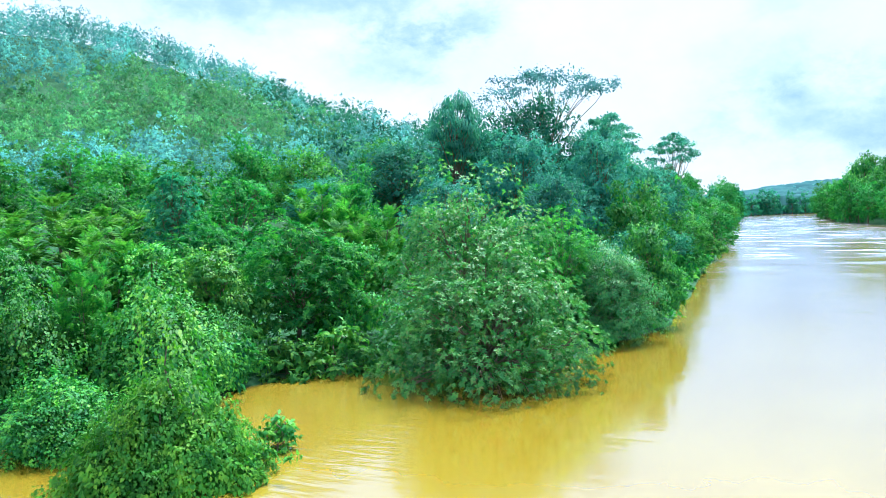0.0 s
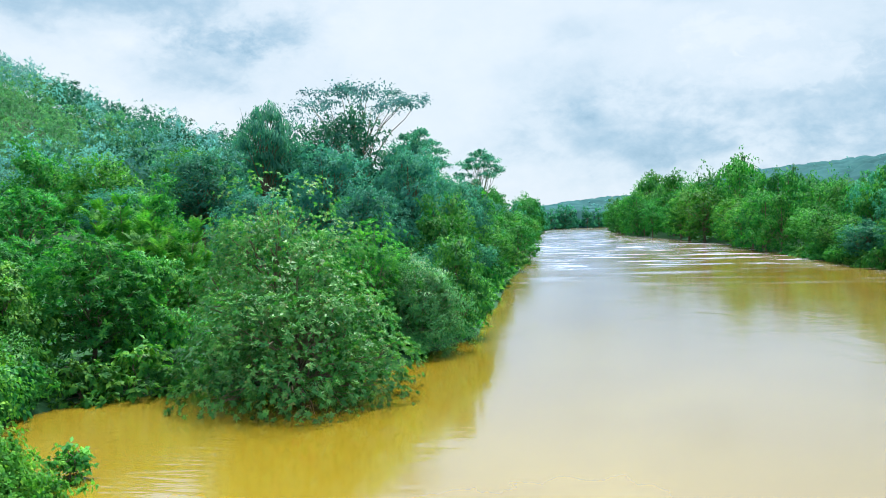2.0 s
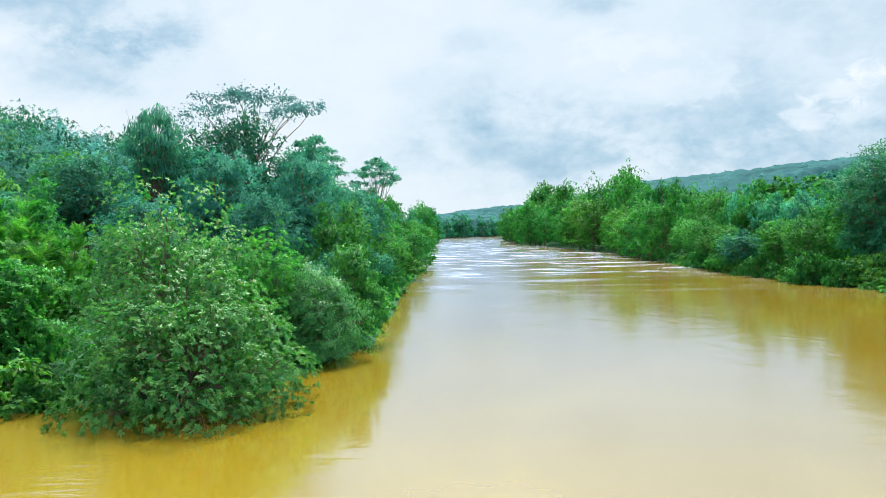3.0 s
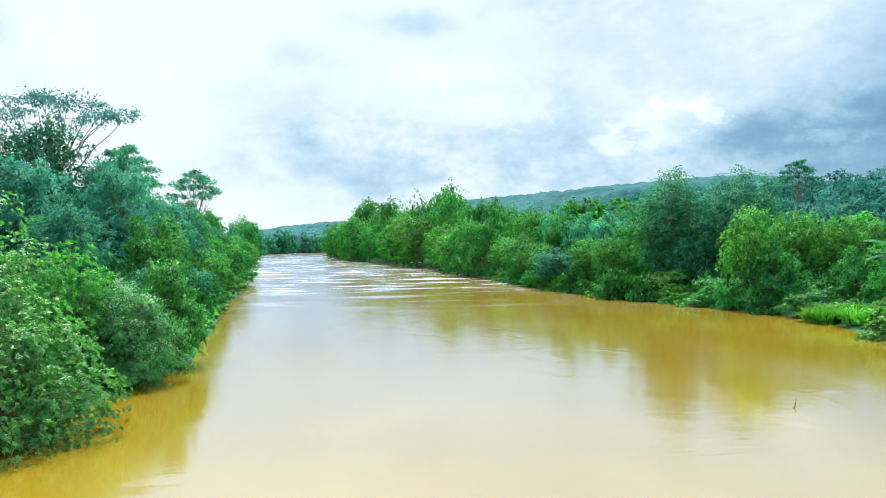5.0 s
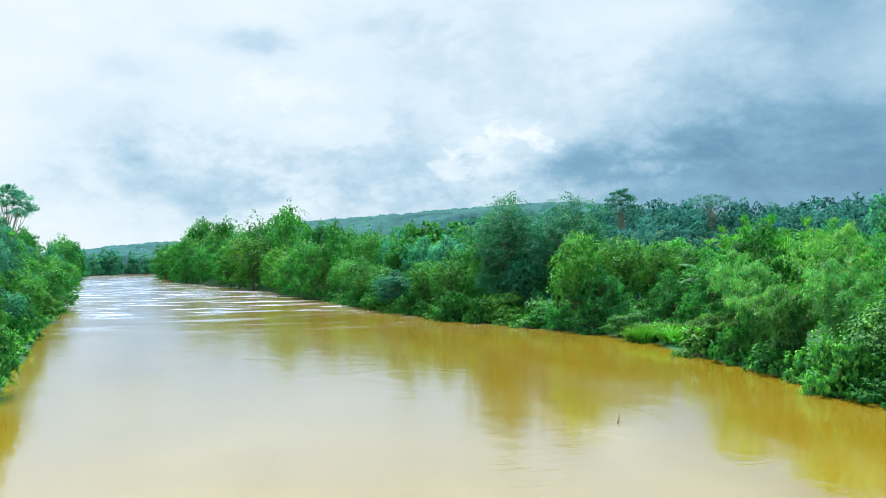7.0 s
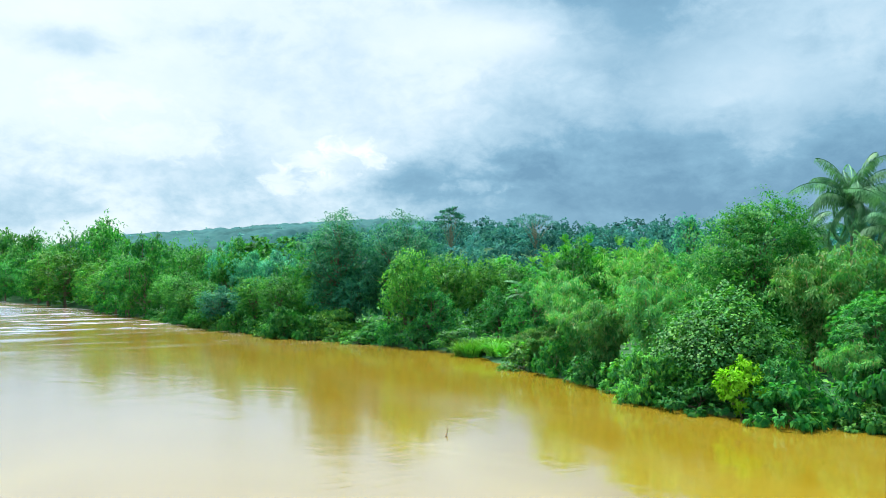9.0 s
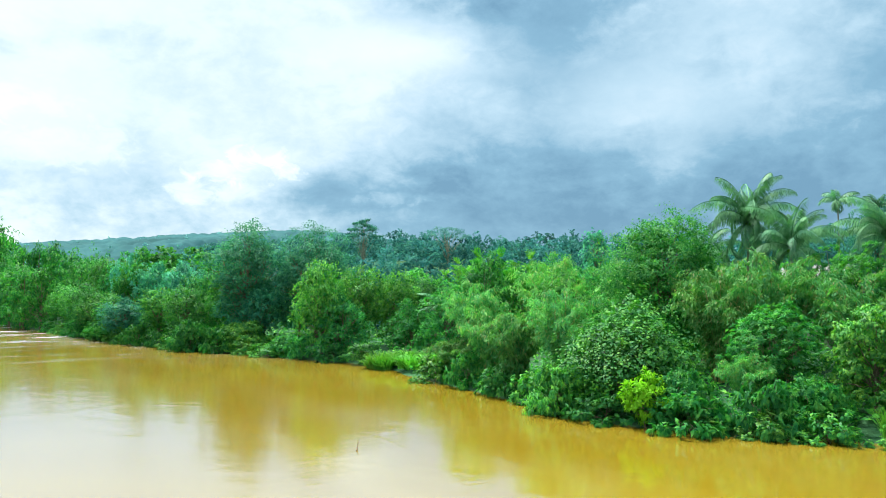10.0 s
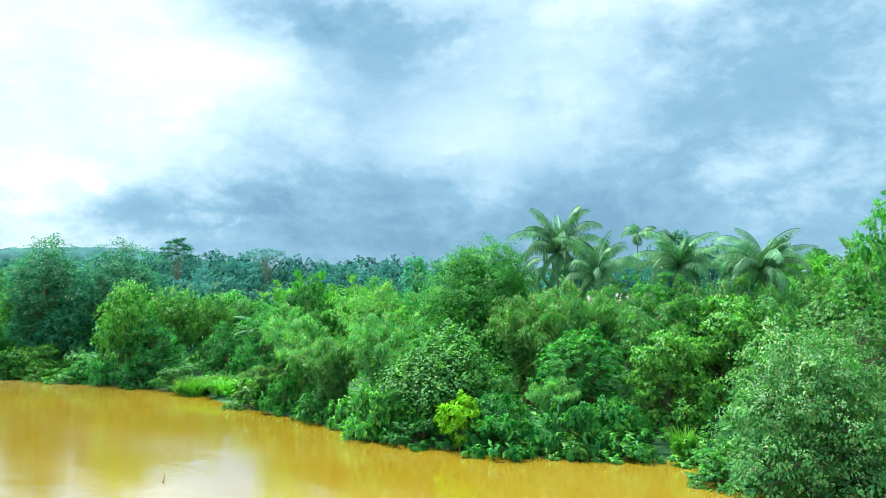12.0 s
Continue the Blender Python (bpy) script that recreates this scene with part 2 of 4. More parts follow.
rough_patch = n.step(n.noise(flow, 0.022, 3.0, 0.5, 1.5), 0.50, 0.62)
swell = n.math("ADD", n.math("MULTIPLY", small, n.math("ADD", 0.006, n.math("MULTIPLY", calm, 0.018))), n.math("MULTIPLY", big, 0.10))
riffle = n.math("MULTIPLY", n.step(along, 120.0, 260.0), n.step(along, 620.0, 480.0))
lively = n.math("ADD", n.math("MULTIPLY", rough_patch, 0.13), n.math("MULTIPLY", n.math("MULTIPLY", riffle, n.step(rough_patch, 0.0, 0.6, 0.2, 1.0)), 0.5))
swell = n.math("ADD", swell, n.math("MULTIPLY", chop, n.math("ADD", 0.02, lively)))
bump = n.add("ShaderNodeBump")
bump.inputs["Strength"].default_value, bump.inputs["Distance"].default_value = 0.35, 1.0
n.plug(bump.inputs["Height"], swell)
mud = n.add("ShaderNodeBsdfDiffuse")
n.plug(mud.inputs["Color"], c)
skin = n.add("ShaderNodeBsdfGlossy")
skin.inputs["Color"].default_value = (0.50, 0.68, 0.95, 1)
streak = n.step(n.noise(n.join(n.math("MULTIPLY", across, 0.06), n.math("MULTIPLY", along, 0.21), 2.0), 1.0, 4.0, 0.6, 0.6), 0.48, 0.64)
ruffled = n.math("MULTIPLY", streak, n.math("MULTIPLY", n.step(along, 70.0, 220.0), n.step(along, 800.0, 600.0)))
n.plug(skin.inputs["Roughness"], n.math("ADD", n.math("ADD", 0.08, n.math("MULTIPLY", calm, 0.06)), n.math("MULTIPLY", ruffled, 0.21)))
n.plug(skin.inputs["Normal"], bump.outputs[0])
slant = n.add("ShaderNodeLayerWeight").outputs["Facing"]
shine = n.math("MULTIPLY", n.math("POWER", slant, 1.7), 0.88)
both = n.add("ShaderNodeMixShader")
n.plug(both.inputs[0], shine)
n.tree.links.new(mud.outputs[0], both.inputs[1])
n.tree.links.new(skin.outputs[0], both.inputs[2])
n.tree.links.new(both.outputs[0], out.inputs[0])

GROUND, n, bsdf, out = material("overgrown_soil")
at_ = n.add("ShaderNodeTexCoord").outputs["Object"]
c = n.mix(n.step(n.noise(at_, 0.9, 6.0), 0.35, 0.65), (0.026, 0.090, 0.040, 1), (0.050, 0.140, 0.060, 1))
c = n.mix(n.step(n.noise(at_, 0.06, 4.0), 0.5, 0.7), c, (0.04, 0.09, 0.04, 1))
n.plug(bsdf.inputs["Base Color"], c)
bsdf.inputs["Roughness"].default_value, bsdf.inputs["Specular IOR Level"].default_value = 0.95, 0.1
bump = n.add("ShaderNodeBump")
bump.inputs["Distance"].default_value = 0.25
n.plug(bump.inputs["Height"], n.noise(at_, 1.8, 6.0))
n.plug(bsdf.inputs["Normal"], bump.outputs[0])

# ---- ground and river ----
LEFT_BANK = [(-60, -400), (-42, -60), (-30, 18), (-20.5, 36.5), (-13, 37.5), (-12.6, 48), (-9.6, 51.5), (-4, 54), (2, 51), (8, 54),
             (13.6, 62), (18.5, 68), (29, 97), (49, 150), (122, 346), (243, 675), (300, 735), (430, 780), (900, 850)]
RIGHT_BANK = [(900, 740), (430, 700), (345, 690), (292, 640), (195, 415), (157, 258), (124, 174), (103, 119), (97.5, 95), (95, 77),
              (91, 60), (79, 45), (71.5, 34), (64.5, 25.5), (61.5, 20), (60, 13), (61, 8), (62.5, 3), (60, -4), (52, -12), (48, -60), (40, -400)]
RIVER = np.array(LEFT_BANK + RIGHT_BANK, float)
HILLS = ((-150, 306, 76, 98, 97), (60, 250, 8, 55, 90), (10, 125, 5, 30, 30), (285, 200, 14, 80, 70), (320, 70, 14, 80, 80), (335, -60, 22, 80, 60),
         (1230, 1010, 104, 330, 360), (800, 1160, 22, 110, 200), (560, 1320, 14, 120, 120), (265, 345, 9, 60, 90), (105, -22, 6, 28, 24))


def river_side(px, py):
    """Distance to the river's edge: negative over the water."""
    px, py = np.asarray(px, float), np.asarray(py, float)
    best = np.full(px.shape, 1e9)
    inside = np.zeros(px.shape, bool)
    for (ax, ay), (bx, by) in zip(RIVER, np.roll(RIVER, -1, 0)):
        ex, ey = bx - ax, by - ay
        s = np.clip(((px - ax) * ex + (py - ay) * ey) / (ex * ex + ey * ey), 0, 1)
        best = np.minimum(best, np.hypot(px - ax - s * ex, py - ay - s * ey))
        if ay != by:
            inside ^= ((ay > py) != (by > py)) & (px < ex * (py - ay) / ey + ax)
    return np.where(inside, -best, best)


def ground_height(px, py):
    px, py = np.asarray(px, float), np.asarray(py, float)
    d = river_side(px, py)
    hills = sum(h * np.exp(-((px - hx) ** 2) / (2 * sx * sx) - ((py - hy) ** 2) / (2 * sy * sy)) for hx, hy, h, sx, sy in HILLS)
    bumps = 0.35 * np.sin(px * 0.31 + 1.2 * np.sin(py * 0.13)) * np.cos(py * 0.27) + 2.0 * np.sin(px * 0.021) * np.cos(py * 0.017 + 1.0)
    land = 0.15 + 1.1 * (1 - np.exp(-np.maximum(d, 0) / 5)) + hills * np.clip(d / 60, 0, 1) + bumps * np.clip(d / 30, 0, 1)
    return np.where(d < 0, -0.15 - np.minimum(-d * 0.35, 2.5), np.maximum(land, 0.12))


def height_at(px, py):
    return float(ground_height(np.array([px]), np.array([py]))[0])


def sheet(name, mat, radii, turns, height):
    """A round sheet about the place under the eye, finer towards the middle."""
    ang = np.linspace(0, 2 * math.pi, turns, endpoint=False)
    rr, aa = np.meshgrid(radii, ang, indexing="ij")
    px, py = rr * np.sin(aa), rr * np.cos(aa)
    co = np.stack([px, py, height(px, py)], -1).reshape(-1, 3)
    faces = []
    for i in range(len(radii) - 1):
        for j in range(turns):
            k = (j + 1) % turns
            faces.append((i * turns + j, i * turns + k, (i + 1) * turns + k, (i + 1) * turns + j))
    faces.append(tuple(reversed(range(turns))))
    me = bpy.data.meshes.new(name)
    me.from_pydata(co.tolist(), [], faces)
    me.materials.append(mat)
    for p in me.polygons:
        p.use_smooth = True
    return new(name, me)


ground = tagged(sheet("ground", GROUND, np.geomspace(4, 4500, 130), 220, ground_height),
                "overgrown river banks rising to wooded hills", "ground", kind="structure")
water = tagged(sheet("water", WATER, np.geomspace(4, 4400, 30), 96, lambda px, py: px * 0),
               "swollen muddy ochre river reflecting the sky", "river", kind="structure")


# ---- plant building ----
def unit(v):
    return v / np.maximum(np.linalg.norm(v, axis=-1, keepdims=True), 1e-9)


def blades(pos, way_, normal, length, width, fold=0.16, bend=0.12):
    """Leaf blades as folded, drooping quads: (n, 4, 3)."""
    way_ = unit(way_)
    side = unit(np.cross(way_, normal))
    up = np.cross(side, way_)
    length, width = np.asarray(length)[:, None], np.asarray(width)[:, None]
    mid = pos + way_ * length * 0.45
    a = mid + side * width * 0.5 + up * width * fold
    b = mid - side * width * 0.5 + up * width * fold
    tip = pos + way_ * length + np.array([0, 0, -1.0]) * length * bend
    return np.stack([pos, a, tip, b], 1)


def leaf_normals(quads, hearts, height):
    """Turns each blade's face outwards and gives it a normal between its own and that of the bough that carries it."""
    own = unit(np.cross(quads[:, 2] - quads[:, 0], quads[:, 1] - quads[:, 3]))
    mid = quads.mean(1)
    out_ = unit(unit(mid - hearts) + 0.5 * unit(mid - np.array([0, 0, height * 0.45])) + np.array([0, 0, 0.35]))
    sign = np.where((own * out_).sum(1, keepdims=True) < 0, -1.0, 1.0)
    flip = sign[:, 0] > 0      # the winding gives the other side
    quads[flip] = quads[flip][:, ::-1]
    return quads, unit(out_ * 0.95 + own * sign * 0.42)


def quad_mesh(name, quads, mats, index=None, normals=None, casts=None):
    n = len(quads)
    me = bpy.data.meshes.new(name)
    me.vertices.add(n * 4)
    me.vertices.foreach_set("co", np.ascontiguousarray(quads, dtype=np.float32).ravel())
    me.loops.add(n * 4)
    me.loops.foreach_set("vertex_index", np.arange(n * 4, dtype=np.int32))
    me.polygons.add(n)
    me.polygons.foreach_set("loop_start", np.arange(0, n * 4, 4, dtype=np.int32))
    for m in mats:
        me.materials.append(m)
    if index is not None:
        me.polygons.foreach_set("material_index", np.asarray(index, dtype=np.int32))
    me.update(calc_edges=True)
    if casts is not None:
        me.attributes.new("cast", "FLOAT", "FACE").data.foreach_set("value", np.asarray(casts, dtype=np.float32))
    if normals is not None:
        me.polygons.foreach_set("use_smooth", np.ones(n, dtype=bool))
        me.attributes.new("custom_normal", "FLOAT_VECTOR", "POINT").data.foreach_set("vector", np.repeat(normals, 4, 0).astype(np.float32).ravel())
    return me


def tube(points, radii, sides=6):
    """Vertices and faces of a tapering tube along points."""
    points = np.asarray(points, float)
    tang = unit(np.gradient(points, axis=0))
    ref = np.where(np.abs(tang[:, 2:3]) > 0.9, np.array([[1.0, 0, 0]]), np.array([[0, 0, 1.0]]))
    u = unit(np.cross(tang, ref))
    v = np.cross(tang, u)
    ang = np.linspace(0, 2 * math.pi, sides, endpoint=False)
    ring = np.cos(ang)[None, :, None] * u[:, None] + np.sin(ang)[None, :, None] * v[:, None]
    co = (points[:, None] + ring * np.asarray(radii)[:, None, None]).reshape(-1, 3)
    faces = [(i * sides + j, i * sides + (j + 1) % sides, (i + 1) * sides + (j + 1) % sides, (i + 1) * sides + j)
             for i in range(len(points) - 1) for j in range(sides)]
    return co, faces


def tubes_mesh(name, lines, mat, sides=6):
    co, faces, base = [], [], 0
    for points, radii in lines:
        c, f = tube(points, radii, sides)
        co.append(c)
        faces += [tuple(k + base for k in q) for q in f]
        base += len(c)
    me = bpy.data.meshes.new(name)
    me.from_pydata(np.concatenate(co).tolist(), [], faces)
    me.materials.append(mat)
    for p in me.polygons:
        p.use_smooth = True
    return me


def part(name, me, parent, label=""):
    ob = new(name, me)
    ob.parent = parent
    return tagged(ob, label)


def curve_to(start, end, sag, count=6, rng=None, wob=0.0):
    start, end = np.asarray(start, float), np.asarray(end, float)
    s = np.linspace(0, 1, count)[:, None]
    p = start + (end - start) * s
    p[:, 2] += (sag * 4 * s * (1 - s))[:, 0]
    if rng is not None and wob:
        p[1:-1] += rng.normal(0, wob, (count - 2, 3))
    return p


def clump_leaves(rng, centre, radii, tufts, per, size, aspect=0.48, droop=0.35, spread=0.105, upward=0.55, low=-0.3, jitter=0.20, flat=0.7):
    """Leaves of one bough: tufts on a lumpy shell, each a spray of blades."""
    d = unit(rng.normal(0, 1, (tufts * 2, 3)))
    d = d[d[:, 2] > low][:tufts]
    radii = np.asarray(radii, float)
    lump = 1 + 0.22 * np.sin(d[:, :1] * 5 + centre[0]) * np.cos(d[:, 1:2] * 4 + centre[1]) + rng.normal(0, 0.10, (len(d), 1))
    tc = centre + d * radii * lump * rng.uniform(0.72, 1.03, (len(d), 1))
    out = np.repeat(unit(d / radii * radii.mean()), per, 0)
    p = np.repeat(tc, per, 0) + rng.normal(0, spread * radii.mean(), (len(d) * per, 3)) * np.array([1, 1, flat])
    n = len(p)
    w = unit(out * 0.55 + rng.normal(0, 0.55, (n, 3)) + np.array([0, 0, -droop]))
    nor = unit(out * 0.7 + np.array([0, 0, upward]) + rng.normal(0, jitter, (n, 3)))
    length = size * rng.uniform(0.65, 1.3, n)
    return blades(p, w, nor, length, length * aspect * rng.uniform(0.85, 1.15, n))


def boughs(rng, height, width, base, count, shape):
    """Bough centres and radii of a crown of that shape."""
    k = np.arange(count) + 0.5
    zz = 1 - 2 * k / count
    ang = k * 2.39996 + rng.uniform(0, 6)
    half = (height - base) / 2
    if shape == "round":
        rad = np.sqrt(1 - zz * zz)
        f = rng.uniform(0.40, 0.86, count)
        c = np.stack([np.cos(ang) * rad * width / 2 * f, np.sin(ang) * rad * width / 2 * f, base + half + zz * half * rng.uniform(0.55, 0.88, count)], 1)
        r = np.stack([width * 0.19 * np.ones(count)] * 2 + [np.minimum(half * 0.36, width * 0.17) * np.ones(count)], 1)
    elif shape == "dome":      # wide, to the ground, highest in the middle, with uneven lobes
        rad = np.sqrt(k / count)
        lobe = 0.82 + 0.26 * np.sin(ang * 2 + rng.uniform(0, 6)) * np.sin(rad * 5 + rng.uniform(0, 6))
        top = np.sqrt(np.maximum(1 - (rad * 0.93) ** 2, 0.02)) * lobe
        c = np.stack([np.cos(ang) * rad * width / 2 * 0.86, np.sin(ang) * rad * width / 2 * 0.86, base + (height - base) * top * 0.86], 1)
        c[1::3, 2] *= rng.uniform(0.4, 0.8, len(c[1::3]))
        hang = (rad > 0.62) & (np.arange(count) % 2 == 0)
        c[hang, 2] = base + (height - base) * rng.uniform(0.06, 0.22, hang.sum())
        r = np.stack([width * 0.15 * np.ones(count)] * 2 + [np.minimum((height - base) * 0.16, width * 0.13) * np.ones(count)], 1)
    elif shape == "column":
        f = rng.uniform(0.35, 0.62, count)
        taper = 0.35 + 0.65 * np.sqrt(np.clip((1 - zz) / 2 * 1.6, 0, 1))
        c = np.stack([np.cos(ang) * width / 2 * f * taper, np.sin(ang) * width / 2 * f * taper, base + half + zz * half * 0.86], 1)
        r = np.stack([width * 0.24 * (0.55 + 0.45 * taper)] * 2 + [np.full(count, height * 0.085)], 1)
    else:                      # umbrella: flat tiers near the top
        rad = np.sqrt(k / count)
        c = np.stack([np.cos(ang) * rad * width / 2 * 0.88, np.sin(ang) * rad * width / 2 * 0.88,
                      height - (height - base) * (0.12 + 0.75 * rad ** 2 * rng.uniform(0.5, 1.1, count))], 1)
        r = np.stack([width * 0.115 * rng.uniform(0.7, 1.25, count)] * 2 + [width * 0.030 * np.ones(count)], 1)
    r = r * rng.uniform(0.6, 1.45, (count, 1))
    return c + rng.normal(0, 0.03, c.shape) * width, r


def crown_leaves(rng, height, width, base, count, shape, tufts, per, size, **kw):
    c, r = boughs(rng, height, width, base, count, shape)
    sprays = [clump_leaves(rng, ci, ri, tufts, per, size, **kw) for ci, ri in zip(c, r)]
    hearts = np.concatenate([np.tile(ci - np.array([0, 0, ri[2] * 0.3]), (len(q), 1)) for ci, ri, q in zip(c, r, sprays)])
    return (c, *leaf_normals(np.concatenate(sprays), hearts, height))


def limbs_to(rng, centres, height, girth, lean=(0, 0), fork=0.35, wob=0.15, twigs=2):
    """A trunk and the limbs that carry the boughs."""
    topz = min(height * 0.82, float(centres[:, 2].max()))
    s = np.linspace(0, 1, 8)
    trunk_line = np.stack([lean[0] * s ** 1.5, lean[1] * s ** 1.5, s * topz - 0.25 * (1 - s)], 1)
    trunk_line[1:-1, :2] += rng.normal(0, wob * 0.6, (6, 2))
    trunk_r = girth * (1 - 0.82 * s) * (1 + 0.5 * np.exp(-s * 14))
    lines = []
    for c in centres:
        f = np.clip(c[2] / height * rng.uniform(0.45, 0.8), fork * 0.6, 0.95)
        k = f * 7
        start = trunk_line[int(k)] + (trunk_line[min(int(k) + 1, 7)] - trunk_line[int(k)]) * (k % 1)
        g0 = girth * (1 - 0.82 * f) * 0.55
        lines.append((curve_to(start, c, 0.08 * np.linalg.norm(c - start), 6, rng, wob), np.linspace(g0, 0.02, 6)))
        for _ in range(twigs):  # twigs that run on into the leaves
            e = c + unit(rng.normal(0, 1, 3) + np.array([0, 0, 0.3])) * 0.16 * height * rng.uniform(0.4, 0.8)
            mid = start + (c - start) * 0.7
            lines.append((curve_to(mid, e, 0.1, 5, rng, wob * 0.6), np.linspace(g0 * 0.4, 0.012, 5)))
    return (trunk_line, trunk_r), lines


def tree(name, seed, height, width, base, count, shape, tufts, per, size, leaf, bark=None, girth=None, lean=(0, 0), twigs=2, **kw):
    rng = np.random.default_rng(seed)
    thing = new(name)
    c, q, nor = crown_leaves(rng, height, width, base, count, shape, tufts, per, size, **kw)
    bark = bark or BARK
    girth = girth or height * 0.018
    trunk, lines = limbs_to(rng, c, height, girth, lean, twigs=twigs)
    part("trunk", tubes_mesh("trunk", [trunk], bark, 9), thing)
    part("branchwork", tubes_mesh("branchwork", lines, bark, 5 if twigs or size < 0.5 else 3), thing)
    part("crown", quad_mesh("crown", q, [LEAF[leaf]], None, nor), thing)
    return thing, height, width


def rosette(rng, centre, axis, count, size, aspect):
    """A whorl of long leaves round the tip of a shoot, the inner ones upright, the outer ones hanging."""
    axis = unit(np.asarray(axis, float))
    u = unit(np.cross(axis, np.array([0.31, 0.17, 0.93])))
    v = np.cross(axis, u)
    a = np.arange(count) * 2.39996 + rng.uniform(0, 6.283)
    open_ = np.linspace(0.35, 1.25, count) + rng.normal(0, 0.10, count)
    side = np.cos(a)[:, None] * u + np.sin(a)[:, None] * v
    w = side * np.sin(open_)[:, None] + axis * np.cos(open_)[:, None] - np.array([0, 0, 0.22])
    nor = axis * np.sin(open_)[:, None] - side * np.cos(open_)[:, None] + np.array([0, 0, 0.3])
    length = size * rng.uniform(0.75, 1.15, count)
    return blades(centre + side * size * 0.05, w, unit(nor), length, length * aspect, 0.14, 0.20)


def whorl_tree(name, seed, height, width, base, count, shape, shoots, size, leaf, bark=None, girth=None, leaves=10, aspect=0.30):
    """A broadleaf tree whose shoots all end in whorls of long leaves."""
    rng = np.random.default_rng(seed)
    thing = new(name)
    c, r = boughs(rng, height, width, base, count, shape)
    quads, hearts = [], []
    for ci, ri in zip(c, r):
        d = unit(rng.normal(0, 1, (shoots * 2, 3)))
        for dk in d[d[:, 2] > -0.45][:shoots]:
            q = rosette(rng, ci + dk * ri * rng.uniform(0.75, 1.08), dk + np.array([0, 0, 0.75]), leaves, size * rng.uniform(0.75, 1.2), aspect)
            quads.append(q)
            hearts.append(np.tile(ci - np.array([0, 0, ri[2] * 0.3]), (len(q), 1)))
    q, nor = leaf_normals(np.concatenate(quads), np.concatenate(hearts), height)
    trunk, lines = limbs_to(rng, c, height, girth or height * 0.018)
    part("trunk", tubes_mesh("trunk", [trunk], bark or BARK, 9), thing)
    part("branchwork", tubes_mesh("branchwork", lines, bark or BARK, 5), thing)
    part("crown", quad_mesh("crown", q, [LEAF[leaf]], None, nor), thing)
    return thing, height, width


def mound(name, seed, height, width, count, leaves, size, leaf, shoots=0, shoot_leaf="bright", drop=0.74, curve=1.25):
    """A thicket buried under creepers: overlapping leaves hang like shingles over lumps, with runners that reach out of it."""
    rng = np.random.default_rng(seed)
    thing = new(name)
    k = np.arange(count) + 0.5
    rad, ang = np.sqrt(k / count), k * 2.39996
    c = np.stack([np.cos(ang) * rad * width * 0.36, np.sin(ang) * rad * width * 0.36, np.zeros(count)], 1)
    peak = height * (1 - drop * rad ** curve) * rng.uniform(0.74, 1.06, count)
    peak[0] = height
    quads, hearts = [], []
    per = leaves // count
    for ci, pk, ra in zip(c, peak, rad):
        r = np.array([width * 0.165, width * 0.165, pk * 0.5]) * rng.uniform(0.75, 1.2)
        d = unit(rng.normal(0, 1, (per, 3)))
        d[:, 2] = np.where(d[:, 2] < -0.85, -d[:, 2], d[:, 2])
        lump = 1 + 0.36 * np.sin(d[:, :1] * 6 + ci[0] * 3) * np.sin(d[:, 1:2] * 6 + ci[1] * 3) + 0.10 * np.sin(d[:, 2:] * 13 + d[:, :1] * 6) + rng.normal(0, 0.06, (per, 1))
        p = ci + np.array([0, 0, pk * 0.52]) + d * r * lump
        p[:, 2] = np.maximum(p[:, 2], 0.05)
        out = unit(d / r)
        down = np.array([0, 0, -1.0]) - out * (out @ np.array([0, 0, -1.0]))[:, None]
        w = unit(unit(down) * 0.8 + rng.normal(0, 0.42, (per, 3)) + out * 0.25)
        nor = unit(out + rng.normal(0, 0.28, (per, 3)) + np.array([0, 0, 0.25]))
        length = size * rng.uniform(0.6, 1.25, per)
        quads.append(blades(p, w, nor, length, length * 0.72, 0.10, 0.1))
        hearts.append(np.tile(ci + np.array([0, 0, pk * 0.40]), (per, 1)))
    q, nor = leaf_normals(np.concatenate(quads), np.concatenate(hearts), height)
    part("creeper", quad_mesh("creeper", q, [LEAF[leaf]], None, nor), thing)
    for ci, pk in zip(c, peak):
        line = curve_to((ci[0] * 0.4, ci[1] * 0.4, -0.3), (ci[0], ci[1], pk * 0.8), 0.2, 6, rng, 0.15)
        part("stem", tubes_mesh("stem", [(line, np.linspace(0.09, 0.02, 6))], BARK, 5), thing)
    if shoots:
        sprays = []
        for _ in range(shoots):
            i = rng.integers(count)
            foot = c[i] + np.array([rng.normal(0, width * 0.1), rng.normal(0, width * 0.1), peak[i] * 0.8])
            end = foot + np.array([rng.normal(0, 0.45), rng.normal(0, 0.45), rng.uniform(0.3, 1.0) * height * 0.13])
            m = 30
            s = rng.uniform(0.1, 1, m)
            p = foot + (end - foot) * s[:, None]
            w = unit(rng.normal(0, 1, (m, 3)) + np.array([0, 0, 0.15]))
            sprays.append(blades(p, w, unit(np.array([0, 0, 1.0]) + rng.normal(0, 0.3, (m, 3))), size * rng.uniform(0.9, 1.5, m), size * 0.6 * np.ones(m)))
        tagged(part("young_growth", quad_mesh("young_growth", np.concatenate(sprays), [LEAF[shoot_leaf]]), thing, "bright young runners"), kind="stuff")
    return thing, height, width


